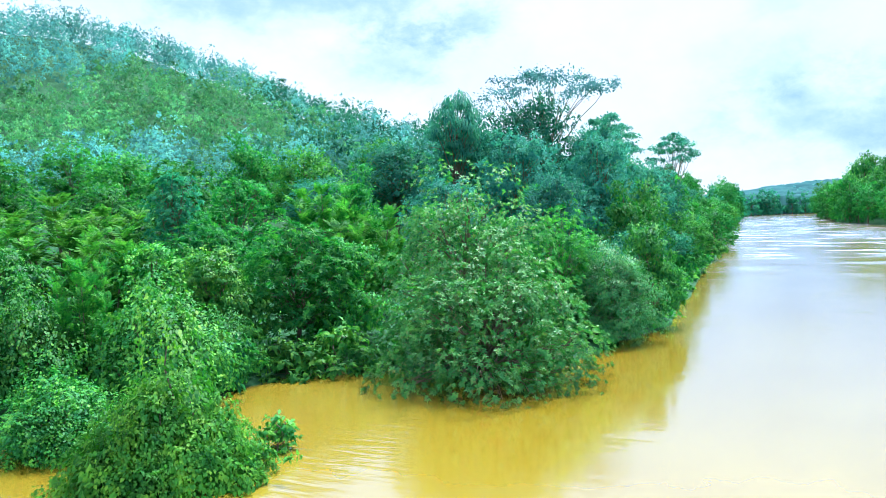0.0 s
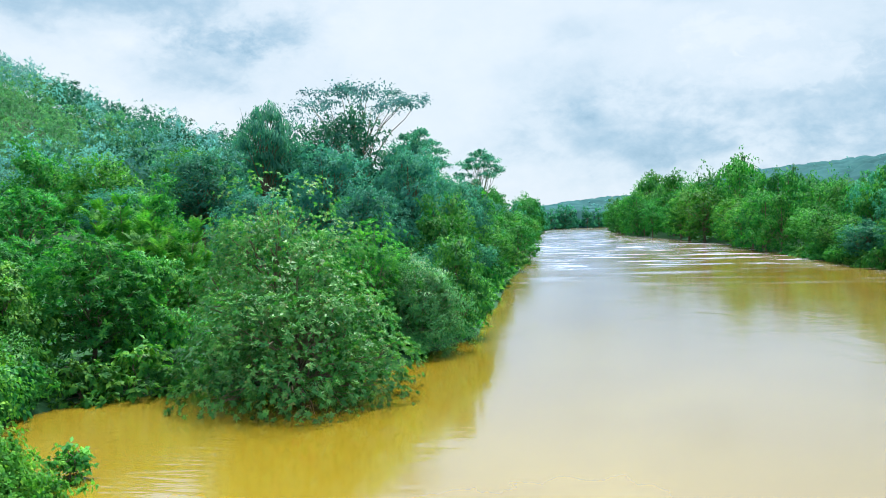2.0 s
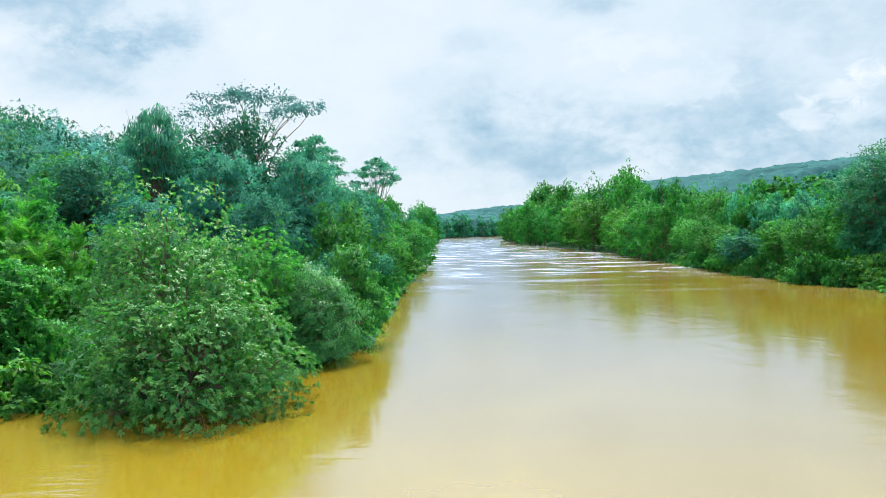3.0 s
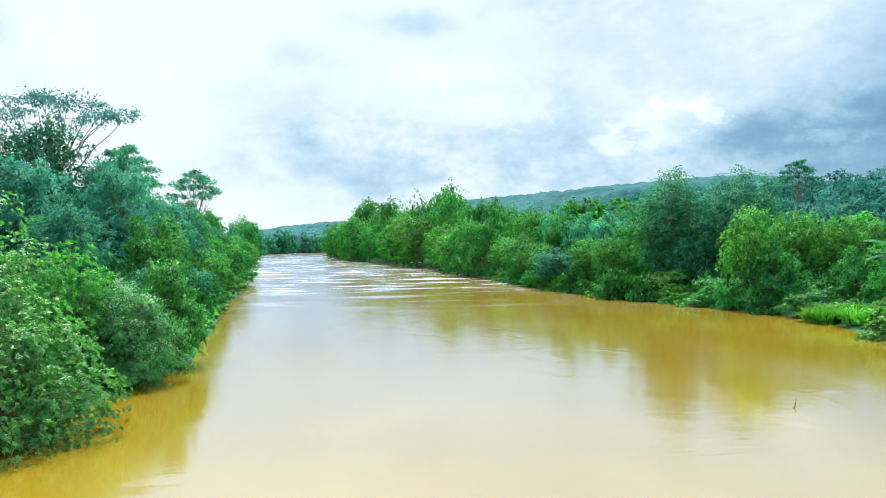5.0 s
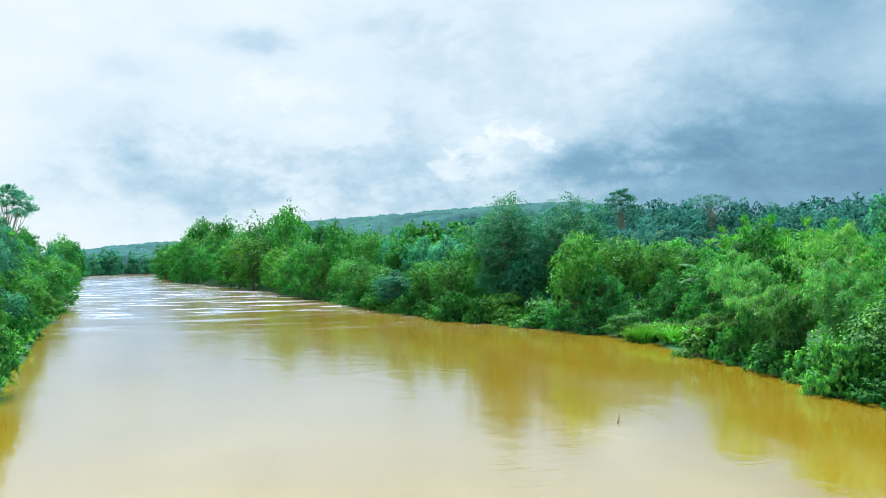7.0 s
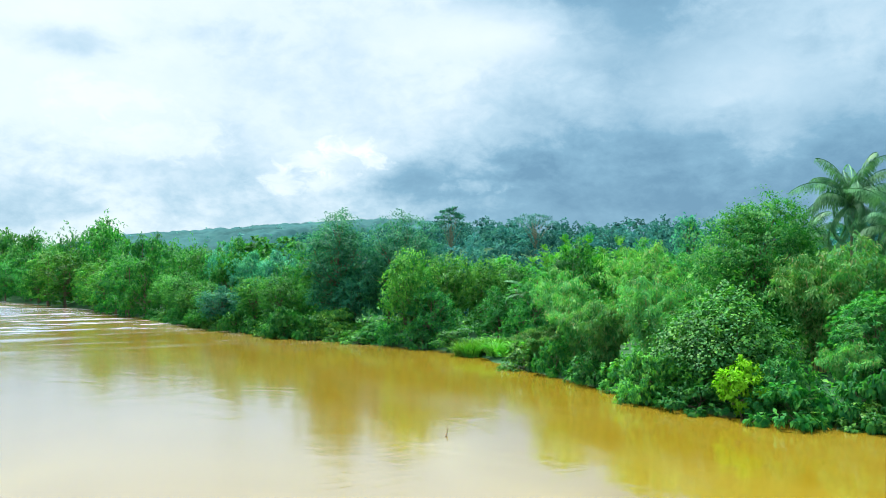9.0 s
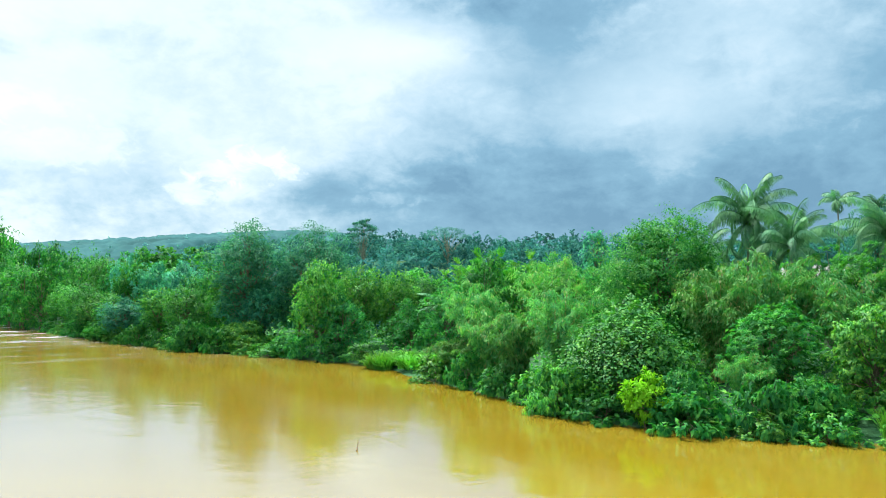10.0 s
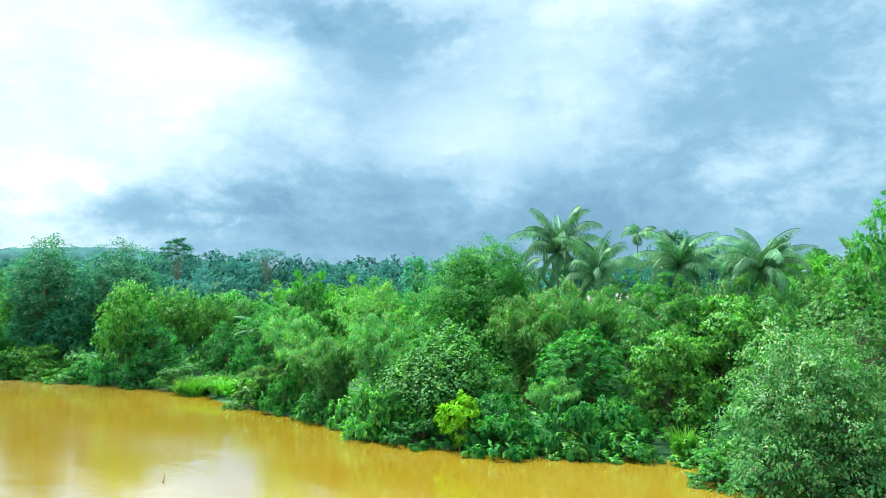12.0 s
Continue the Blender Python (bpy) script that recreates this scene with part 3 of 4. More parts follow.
def pinnate(rng, foot, way_, length, pairs, leaf_len, rise=0.25, sag=0.5, width=0.3):
    """One feather-like leaf: the line of its midrib and the blades on both sides."""
    way_ = unit(np.asarray(way_, float))
    s = np.linspace(0, 1, pairs + 2)
    line = foot + way_ * (s * length)[:, None]
    line[:, 2] += rise * length * s - sag * length * s * s
    tang = unit(np.gradient(line, axis=0))
    side = unit(np.cross(tang, np.array([0, 0, 1.0])) + 1e-6)
    up = np.cross(side, tang)
    pos, ways, nors, lens = [], [], [], []
    prof = leaf_len * (0.35 + 0.65 * np.sin(np.pi * np.clip(s * 0.9 + 0.12, 0, 1)))
    for sg in (1, -1):
        p = line[1:]
        w = unit(side[1:] * sg + tang[1:] * 0.55 + rng.normal(0, 0.10, p.shape) - np.array([0, 0, 0.22]))
        pos.append(p)
        ways.append(w)
        nors.append(unit(up[1:] + side[1:] * sg * 0.25 + rng.normal(0, 0.12, p.shape)))
        lens.append(prof[1:])
    lens = np.concatenate(lens)
    return line, blades(np.concatenate(pos), np.concatenate(ways), np.concatenate(nors), lens, lens * width, 0.1, 0.18)


def feather_tree(name, seed, height, width, stems, leaf, frond=1.5, per=9, bark=None):
    """A stand of thin upright stems, each topped and clad with feathery compound leaves."""
    rng = np.random.default_rng(seed)
    thing = new(name)
    q = []
    for i in range(stems):
        a, r = i * 2.39996, math.sqrt((i + 0.5) / stems) * width * 0.42
        h = height * (1 - 0.35 * (r / (width * 0.5)) ** 2) * rng.uniform(0.72, 1.05)
        foot = np.array([math.cos(a) * r * 0.5, math.sin(a) * r * 0.5, -0.2])
        head = np.array([math.cos(a) * r * 1.15, math.sin(a) * r * 1.15, h])
        line = curve_to(foot, head, 0.0, 7, rng, 0.12)
        line[:, :2] = foot[:2] + (head[:2] - foot[:2]) * np.linspace(0, 1, 7)[:, None] ** 1.8
        part("stem", tubes_mesh("stem", [(line, np.linspace(0.09, 0.02, 7))], bark or BARK, 5), thing)
        for lev in np.linspace(0.30, 1.0, 7):
            k = lev * 6
            c = line[int(k)] + (line[min(int(k) + 1, 6)] - line[int(k)]) * (k % 1)
            for j in range(per):
                b = rng.uniform(0, 6.283)
                up = rng.uniform(0.8, 2.2) if lev > 0.6 else rng.uniform(0.3, 1.0)
                _, qq = pinnate(rng, c, (math.cos(b), math.sin(b), up), frond * rng.uniform(0.7, 1.2), 10, frond * 0.26, 0.25, 0.42, 0.36)
                q.append(qq)
    part("crown", quad_mesh("crown", np.concatenate(q), [LEAF[leaf]]), thing)
    return thing, height, width


def bamboo(name, seed, height, width, culms, leaf="bamboo", size=0.42):
    """A clump of arching culms with fine leaves that hang in veils."""
    rng = np.random.default_rng(seed)
    thing = new(name)
    q = []
    for i in range(culms):
        a = i * 2.39996 + rng.normal(0, 0.2)
        reach = width * 0.5 * math.sqrt((i + 0.5) / culms) * rng.uniform(0.75, 1.1)
        h = height * rng.uniform(0.72, 1.02) * (1 - 0.22 * (i / culms))
        s = np.linspace(0, 1, 12)
        out = np.array([math.cos(a), math.sin(a)])
        foot = out * width * 0.05 * rng.uniform(0.3, 1.5)
        line = np.zeros((12, 3))
        line[:, :2] = foot + out * (reach * s ** 2.4)[:, None]
        line[:, 2] = h * (1.18 * s - 0.30 * s ** 4) / 0.88 * 0.99 - 0.2
        part("culm", tubes_mesh("culm", [(line, np.linspace(0.055, 0.012, 12))], CULM, 5), thing)
        for _ in range(24):
            k = rng.uniform(0.22, 1.0) * 10.99
            c = line[int(k)] + (line[int(k) + 1] - line[int(k)]) * (k % 1)
            b = rng.uniform(0, 6.283)
            hang = rng.uniform(0.5, 1.5) * height * 0.07
            m = 26
            t = rng.uniform(0, 1, m)[:, None]
            p = c + np.array([math.cos(b), math.sin(b), 0.15]) * t * hang * 1.2 - np.array([0, 0, 1.0]) * t * t * hang * 0.9 + rng.normal(0, 0.16, (m, 3))
            w = unit(np.array([math.cos(b) * 0.5, math.sin(b) * 0.5, -0.75]) + rng.normal(0, 0.4, (m, 3)))
            ln = size * rng.uniform(0.6, 1.3, m)
            q.append(blades(p, w, unit(np.array([math.cos(b), math.sin(b), 0.8]) + rng.normal(0, 0.4, (m, 3))), ln, ln * 0.30, 0.1, 0.15))
    part("foliage", quad_mesh("foliage", np.concatenate(q), [LEAF[leaf]]), thing)
    return thing, height, width


FROND_MESHES = {}
TILTS = (84, 70, 52, 34, 6, -30)


def frond_mesh(kind, level):
    """A palm frond that leaves the stem at one of six tilts and bends down under its weight: midrib and hanging leaflets."""
    key = (kind, level)
    if key not in FROND_MESHES:
        rng = np.random.default_rng(500 + level)
        length, pairs, ll, wd = (6.4, 110, 1.15, 0.070) if kind == "coconut" else (2.2, 26, 0.75, 0.15)
        s = np.linspace(0, 1, pairs)
        ang = np.radians(TILTS[level] - (84 + 16 * min(level, 4)) * s ** 1.5)
        line = np.stack([np.cumsum(np.cos(ang)), 0.10 * length * s * s * pairs * rng.normal(0, 0.5), np.cumsum(np.sin(ang))], 1) * length / pairs
        tang = unit(np.gradient(line, axis=0))
        side = np.tile(np.array([[0, 1.0, 0]]), (pairs, 1))
        up = unit(np.cross(tang, side))
        prof = ll * (0.30 + 0.70 * np.sin(np.pi * np.clip(s * 0.82 + 0.14, 0, 1)))
        quads = []
        for sg in (1, -1):
            w = unit(side * sg * 0.7 + tang * 0.55 - np.array([0, 0, 0.85]) + rng.normal(0, 0.10, line.shape))
            quads.append(blades(line[3:], w[3:], unit(up + side * sg * 0.5)[3:], prof[3:], prof[3:] * wd * 0.95, 0.05, 0.3))
        off = np.array([0, 0.05, 0])
        drop = np.array([0, 0, 0.06])
        rib = [q for a_, b_ in zip(line[:-1], line[1:]) for q in ([a_ + off, b_ + off, b_ - off, a_ - off], [a_ + off, a_ - drop, b_ - drop, b_ + off], [a_ - off, b_ - off, b_ - drop, a_ - drop])]
        FROND_MESHES[key] = quad_mesh("frond", np.concatenate(quads + [np.array(rib)]), [LEAF["palm"]])
    return FROND_MESHES[key]


def palm(name, seed, height, kind="coconut", fronds=36):
    rng = np.random.default_rng(seed)
    thing = new(name)
    reach = 5.0 if kind == "coconut" else 2.2
    top = height - reach * 0.55
    lean = rng.normal(0, 0.6, 2)
    s = np.linspace(0, 1, 10)
    line = np.stack([lean[0] * s ** 2, lean[1] * s ** 2, top * s - 0.3 * (1 - s)], 1)
    rad = (0.17 if kind == "coconut" else 0.08) * (1 - 0.25 * s) * (1 + 0.6 * np.exp(-s * 20))
    part("trunk", tubes_mesh("trunk", [(line, rad)], PALE_BARK, 8), thing)
    for i in range(fronds):
        f = part("frond", frond_mesh(kind, min(5, int(6 * i / fronds))), thing)
        f.matrix_basis = pose(line[-1][0], line[-1][1], top, rng.normal(0, 8), rng.normal(0, 9), i * 137.5 + rng.normal(0, 14)) @ Matrix.Scale(rng.uniform(0.72, 1.15), 4)
    if kind == "coconut":
        for i in range(7):
            bm = bmesh.new()
            bmesh.ops.create_icosphere(bm, subdivisions=2, radius=0.14, matrix=Matrix.Diagonal((1, 1, 1.2, 1)))
            me = bpy.data.meshes.new("coconut")
            bm.to_mesh(me)
            bm.free()
            me.materials.append(LEAF["grass"])
            part("coconut", me, thing, "yellow-green coconut").location = (line[-1][0] + 0.3 * math.cos(i * 0.9), line[-1][1] + 0.3 * math.sin(i * 0.9), top - 0.25 - 0.1 * (i % 2))
    return thing, height, reach * 1.7


def tussock(name, seed, height, width, count, leaf="grass"):
    """A tuft of long arching blades."""
    rng = np.random.default_rng(seed)
    thing = new(name)
    q = []
    for _ in range(count):
        b = rng.uniform(0, 6.283)
        r = width * 0.28 * math.sqrt(rng.uniform())
        foot = np.array([math.cos(b) * r, math.sin(b) * r, 0])
        d = np.array([math.cos(b), math.sin(b)]) + rng.normal(0, 0.4, 2)
        h = height * rng.uniform(0.5, 1.0)
        s = np.linspace(0, 1, 5)
        line = np.zeros((5, 3))
        line[:, :2] = foot[:2] + d * (s ** 1.8 * width * 0.3)[:, None]
        line[:, 2] = h * (1.35 * s - 0.45 * s ** 2.4)
        side = np.array([-d[1], d[0], 0]) / np.linalg.norm(d) * 0.035
        wd = np.array([0.8, 1, 0.85, 0.55, 0.08])
        q += [[line[k] + side * wd[k], line[k + 1] + side * wd[k + 1], line[k + 1] - side * wd[k + 1], line[k] - side * wd[k]] for k in range(4)]
    part("tuft", quad_mesh("tuft", np.array(q), [LEAF[leaf]]), thing)
    return thing, height, width


STOCK = {}


def plant(kind, px, py, h, w, turn=0.0, label="", category="tree", group="", z=None, lean=0.0):
    """Sets a plant of that kind with its foot at px, py; h: its top above the water, w: its width, in metres."""
    z = max(height_at(px, py), -0.35) - 0.05 if z is None else z
    h, w = max(h - z, 1.0), w * 1.12
    first = kind not in STOCK
    if first:
        made = KINDS[kind]()[0]
        bpy.context.view_layer.update()
        reach = np.array([tuple(o.matrix_world @ Vector(c)) for o in made.children_recursive for c in o.bound_box])
        STOCK[kind] = made, reach[:, 2].max(), max(reach[:, 0].max() - reach[:, 0].min(), reach[:, 1].max() - reach[:, 1].min())
    ob, h0, w0 = STOCK[kind]
    m = pose(px, py, z, 0, lean, turn)
    if first:
        ob.matrix_basis = m @ Matrix.Diagonal((w / w0, w / w0, h / h0, 1))
    else:
        old = ob.scale.copy()
        ob = copy_thing(ob, m @ Matrix.Diagonal((w / w0 / old[0], w / w0 / old[1], h / h0 / old[2], 1)))
    return tagged(ob, label, category, group)


KINDS = {
    # near, fine leaves
    "spreading": lambda: whorl_tree("spreading_tree", 11, 13.0, 14.0, 0.2, 64, "dome", 80, 0.26, "silver", BARK, 0.30, 8, 0.46),
    "leaning": lambda: tree("waterside_tree", 12, 9.0, 11.0, 0.1, 60, "dome", 60, 14, 0.21, "silver", PALE_BARK, 0.20, droop=0.4, spread=0.13, low=-0.5, flat=0.5, aspect=0.55),
    "trailing": lambda: whorl_tree("waterside_tree", 9, 9.0, 13.0, 0.1, 60, "dome", 84, 0.25, "silver", BARK, 0.20, 8, 0.46),
    "broad": lambda: whorl_tree("broadleaf_tree", 13, 10.0, 8.0, 0.6, 36, "round", 26, 0.50, "broad"),
    "broad_b": lambda: tree("broadleaf_tree", 14, 10.0, 8.5, 0.3, 34, "dome", 40, 14, 0.27, "vine", low=-0.45, droop=0.7, aspect=0.66),
    "dark": lambda: whorl_tree("dark_tree", 15, 14.0, 6.5, 1.5, 40, "column", 24, 0.42, "dark", aspect=0.34),
    "light": lambda: whorl_tree("light_tree", 16, 10.0, 8.0, 1.6, 30, "round", 24, 0.42, "fresh", PALE_BARK, aspect=0.34),
    "drooping": lambda: tree("drooping_tree", 17, 25.0, 10.0, 12.0, 20, "round", 26, 10, 0.75, "hazy_teal", droop=1.8, aspect=0.26, spread=0.22, twigs=1),
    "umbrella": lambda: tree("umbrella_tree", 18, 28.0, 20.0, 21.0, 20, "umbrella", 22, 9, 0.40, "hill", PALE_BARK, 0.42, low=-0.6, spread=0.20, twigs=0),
    "lone": lambda: tree("lone_tree", 19, 24.0, 10.0, 15.0, 26, "umbrella", 18, 8, 0.48, "hazy_teal", PALE_BARK, 0.25, spread=0.25, twigs=0),
    "forest": lambda: tree("forest_tree", 20, 20.0, 12.0, 3.0, 38, "round", 36, 7, 0.52, "hazy_teal", low=-0.45, twigs=1),
    "forest_b": lambda: whorl_tree("forest_tree", 21, 16.0, 11.0, 1.5, 34, "dome", 20, 0.72, "broad", leaves=8, aspect=0.36),
    "bank": lambda: tree("bank_tree", 22, 12.0, 10.0, 0.6, 34, "dome", 34, 7, 0.46, "broad", low=-0.45, twigs=0),
    "bank_b": lambda: tree("bank_tree", 23, 12.0, 9.0, 1.0, 32, "round", 34, 7, 0.46, "dark", low=-0.45, twigs=0),
    "bank_c": lambda: tree("bank_tree", 24, 12.0, 9.0, 1.0, 32, "round", 34, 7, 0.44, "fresh", low=-0.45, twigs=0),
    "tall": lambda: tree("tall_tree", 25, 22.0, 14.0, 1.0, 52, "round", 44, 9, 0.44, "dark", low=-0.45),
    "shrub": lambda: tree("shrub", 26, 4.0, 6.0, 0.1, 18, "dome", 38, 13, 0.28, "broad", low=-0.6, droop=0.6),
    "shrub_b": lambda: tree("shrub", 27, 4.0, 6.0, 0.1, 18, "dome", 38, 13, 0.29, "vine", low=-0.6, droop=0.6),
    "lime": lambda: tree("lime_shrub", 28, 3.0, 3.0, 0.2, 14, "round", 22, 9, 0.30, "lime"),
    "layered": lambda: tree("layered_shrub", 29, 9.0, 8.0, 0.2, 34, "dome", 26, 9, 0.42, "broad", low=-0.3, droop=0.2, aspect=0.35),
    "mound": lambda: mound("creeper_mound", 31, 5.5, 8.5, 30, 36000, 0.19, "creeper", 40, "bright", 0.90, 0.85),
    "mound_b": lambda: mound("creeper_mound", 32, 6.0, 8.0, 24, 20000, 0.21, "vine", 30, "bright", 0.60, 1.6),
    "creeper": lambda: mound("creeper_tree", 33, 10.0, 9.0, 30, 26000, 0.25, "vine", 14, "bright", 0.42, 3.0),
    "feather": lambda: feather_tree("feathery_tree", 35, 11.0, 10.0, 13, "bright", 1.7, 8),
    "feather_b": lambda: feather_tree("feathery_tree", 36, 9.0, 6.0, 8, "bright", 1.5, 8),
    "bamboo": lambda: bamboo("bamboo_clump", 41, 13.0, 10.0, 24),
    "bamboo_b": lambda: bamboo("bamboo_clump", 42, 8.0, 8.0, 22, "bamboo"),
    "palm": lambda: palm("coconut_palm", 45, 17.0),
    "palm_b": lambda: palm("coconut_palm", 46, 16.0, "coconut", 24),
    "areca": lambda: palm("areca_palm", 47, 18.0, "areca", 11),
    "far_a": lambda: tree("far_tree", 51, 14.0, 11.0, 0.0, 28, "dome", 22, 6, 0.58, "broad", low=-0.5, aspect=0.6, droop=0.5, twigs=0),
    "far_b": lambda: tree("far_tree", 52, 14.0, 12.0, 0.0, 28, "round", 22, 6, 0.58, "broad", low=-0.5, aspect=0.6, droop=0.5, twigs=0),
    "far_c": lambda: tree("far_tree", 53, 16.0, 10.0, 0.2, 28, "round", 22, 6, 0.56, "fresh", low=-0.5, aspect=0.6, droop=0.5, twigs=0),
    "far_d": lambda: tree("far_tree", 54, 16.0, 14.0, 0.0, 26, "dome", 16, 6, 1.0, "dark", low=-0.5, aspect=0.7, droop=0.4, twigs=0),
    "skirt": lambda: tree("waterside_bush", 55, 4.0, 7.0, 0.0, 14, "dome", 18, 7, 0.55, "broad", low=-0.6, droop=0.7),
    "skirt_b": lambda: tree("waterside_bush", 56, 4.0, 7.0, 0.0, 14, "dome", 18, 7, 0.55, "vine", low=-0.6, droop=0.7),
    "pointed": lambda: tree("pointed_tree", 57, 18.0, 12.0, 0.5, 76, "round", 46, 14, 0.27, "broad", low=-0.5, droop=0.6, spread=0.10, twigs=0),
    "sapling": lambda: tree("sapling", 58, 1.8, 1.8, 0.1, 12, "round", 10, 6, 0.26, "vine", low=-0.6),
    "tussock": lambda: tussock("grass_tussock", 49, 2.2, 2.4, 240),
}

# ---- left bank ----
GREEN = "bank trees"
plant("mound", -11.0, 31.8, 8.8, 8.6, 20, "low thicket buried under bright green creepers, standing in the flood", "thicket", z=-0.2)
plant("mound_b", -17.2, 36.0, 4.6, 6.5, 130, "low creeper-covered thicket at the water's edge", "thicket", "creeper thickets", z=-0.1)
plant("mound_b", -15.6, 44.5, 8.6, 8.6, 70, "tall thicket draped with creepers", "thicket", "creeper thickets")
plant("mound_b", -22.0, 42.5, 8.8, 7.4, 250, "tall thicket draped with creepers", "thicket", "creeper thickets")
plant("feather_b", -19.5, 44.5, 8.4, 4.0, 10, "young feathery tree with bright green shoots", "tree", "feathery trees")
plant("feather", -30.0, 66.0, 12.6, 12.0, 0, "stand of bright green feathery young trees", "tree", "feathery trees")
plant("feather", -34.0, 58.0, 11.0, 9.0, 80, "stand of bright green feathery young trees", "tree", "feathery trees")
plant("dark", -24.4, 74.5, 14.8, 6.0, 0, "slim dark green tree with dense glossy leaves", "tree")
plant("broad_b", -19.5, 55.0, 8.8, 8.0, 40, "dense broadleaf tree hung with creepers", "tree", GREEN)
plant("broad", -10.2, 57.0, 10.0, 8.6, 0, "dense dark green broadleaf tree over the water", "tree", GREEN)
plant("broad_b", -7.5, 59.0, 8.6, 7.5, 190, "dense broadleaf tree hung with creepers", "tree", GREEN)
plant("feather_b", -11.0, 79.0, 13.4, 8.0, 120, "bright green feathery young trees", "tree", "feathery trees")
plant("feather_b", -6.0, 68.0, 11.0, 7.0, 60, "bright green feathery young trees", "tree", "feathery trees")
plant("spreading", 1.6, 54.0, 14.0, 13.5, 0, "large spreading tree with small greyish leaves, trailing in the flood", "tree")
plant("trailing", 2.4, 48.4, 9.4, 14.6, 60, "greyish green boughs of a tree trailing in the flood", "tree", z=-0.8)
plant("light", 8.6, 61.5, 10.4, 8.0, 0, "light green tree with pale limbs", "tree")
plant("leaning", 12.0, 62.0, 8.2, 9.5, 200, "waterside tree with greyish leaves hanging over the river", "tree", GREEN)
plant("broad_b", 17.0, 69.0, 9.0, 7.0, 90, "round leafy tree hanging over the river", "tree", GREEN)

plant("drooping", 2.0, 108.0, 26.2, 8.4, 0, "tall dark tree with drooping leaf tassels", "tree")
plant("umbrella", 14.6, 118.0, 30.6, 23.0, 30, "very tall tree with a flat open crown above the forest", "tree")
plant("lone", 23.8, 118.0, 23.9, 10.0, 140, "open-crowned tree beside the tallest one of the forest", "tree")
plant("lone", 52.4, 188.0, 26.8, 13.5, 0, "tall thin-crowned tree standing above the bank", "tree")

plant("broad_b", -15.0, 53.5, 8.6, 8.0, 100, "dense broadleaf tree hung with creepers", "tree", GREEN)
plant("mound_b", -13.8, 50.0, 5.6, 5.5, 10, "creeper-covered bush at the cove's edge", "thicket", "creeper thickets")
plant("broad", -17.5, 62.0, 10.5, 8.5, 210, "dense dark green broadleaf tree", "tree", GREEN)
plant("feather_b", -23.0, 56.0, 10.0, 7.0, 210, "bright green feathery young trees", "tree", "feathery trees")
plant("broad_b", -27.0, 49.0, 9.0, 8.0, 20, "dense broadleaf tree hung with creepers", "tree", GREEN)

def along(line, spacing):
    """Points every so many metres along a line of points, with the direction there."""
    pts = []
    for (ax, ay), (bx, by) in zip(line[:-1], line[1:]):
        n_ = max(1, int(math.hypot(bx - ax, by - ay) / spacing))
        pts += [(ax + (bx - ax) * k / n_, ay + (by - ay) * k / n_, bx - ax, by - ay) for k in range(n_)]
    return pts


def bank_row(line, spacing, inland, heights, widths, kinds, label, group, seed):
    """A row of trees that follows a bank, set back from it."""
    rng = np.random.default_rng(seed)
    for ax, ay, ex, ey in along(line, spacing):
        s = math.hypot(ex, ey)
        d = inland + rng.uniform(-0.25, 0.25) * spacing
        px, py = ax - ey / s * d + rng.normal(0, spacing * 0.15), ay + ex / s * d + rng.normal(0, spacing * 0.15)
        plant(kinds[rng.integers(len(kinds))], px, py, height_at(px, py) + rng.uniform(*heights), rng.uniform(*widths), rng.uniform(0, 360), label, "tree", group)


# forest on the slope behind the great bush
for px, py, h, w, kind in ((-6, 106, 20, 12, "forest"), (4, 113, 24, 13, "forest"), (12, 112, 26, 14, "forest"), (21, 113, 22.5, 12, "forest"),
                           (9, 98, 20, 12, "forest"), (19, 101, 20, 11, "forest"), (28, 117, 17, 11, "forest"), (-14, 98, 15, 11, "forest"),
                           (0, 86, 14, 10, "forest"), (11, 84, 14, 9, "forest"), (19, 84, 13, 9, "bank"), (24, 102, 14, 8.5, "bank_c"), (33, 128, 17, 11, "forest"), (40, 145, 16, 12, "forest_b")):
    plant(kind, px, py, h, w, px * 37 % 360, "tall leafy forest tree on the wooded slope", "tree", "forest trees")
for k, (px, py, h, w) in enumerate(((-22, 88, 10, 10), (-34, 84, 10, 11), (-45, 76, 10, 11), (-40, 66, 10, 9), (-30, 95, 11, 11), (-18, 108, 12, 11), (-50, 92, 11, 12), (-10, 92, 11, 9),
                                    (-62, 100, 11, 12), (-40, 105, 11, 12), (-52, 116, 11, 12), (-27, 118, 12, 12), (-66, 120, 11, 12), (-8, 122, 13, 12))):
    plant(("forest_b", "bank_c", "light", "bank")[k % 4], px, py, height_at(px, py) + h, w, px * 53 % 360, "leafy tree at the foot of the hill", "tree", "forest trees")
bank_row([(20, 74), (29, 97), (49, 150)], 6.5, 4.6, (6, 9), (6, 8), ("bank", "bank_c", "bank_b"), "leafy tree leaning over the river", GREEN, 1)
bank_row([(24, 86), (49, 150), (80, 235)], 8.5, 13.0, (9.5, 12.5), (9, 11), ("forest", "forest_b", "bank"), "tall leafy tree behind the bank", GREEN, 2)
plant("shrub_b", 46.8, 150.0, 5.5, 10.0, 0, "blue-green bush at a point of the bank", "bush")
bank_row([(50, 153), (122, 346)], 9.0, 5.0, (8, 12), (9, 11), ("far_a", "far_b", "far_c"), "leafy tree leaning over the river", GREEN, 3)
bank_row([(50, 153), (122, 346)], 10.0, 16.0, (15, 20), (10, 13), ("far_b", "far_a", "far_c"), "tall leafy tree behind the bank", GREEN, 4)
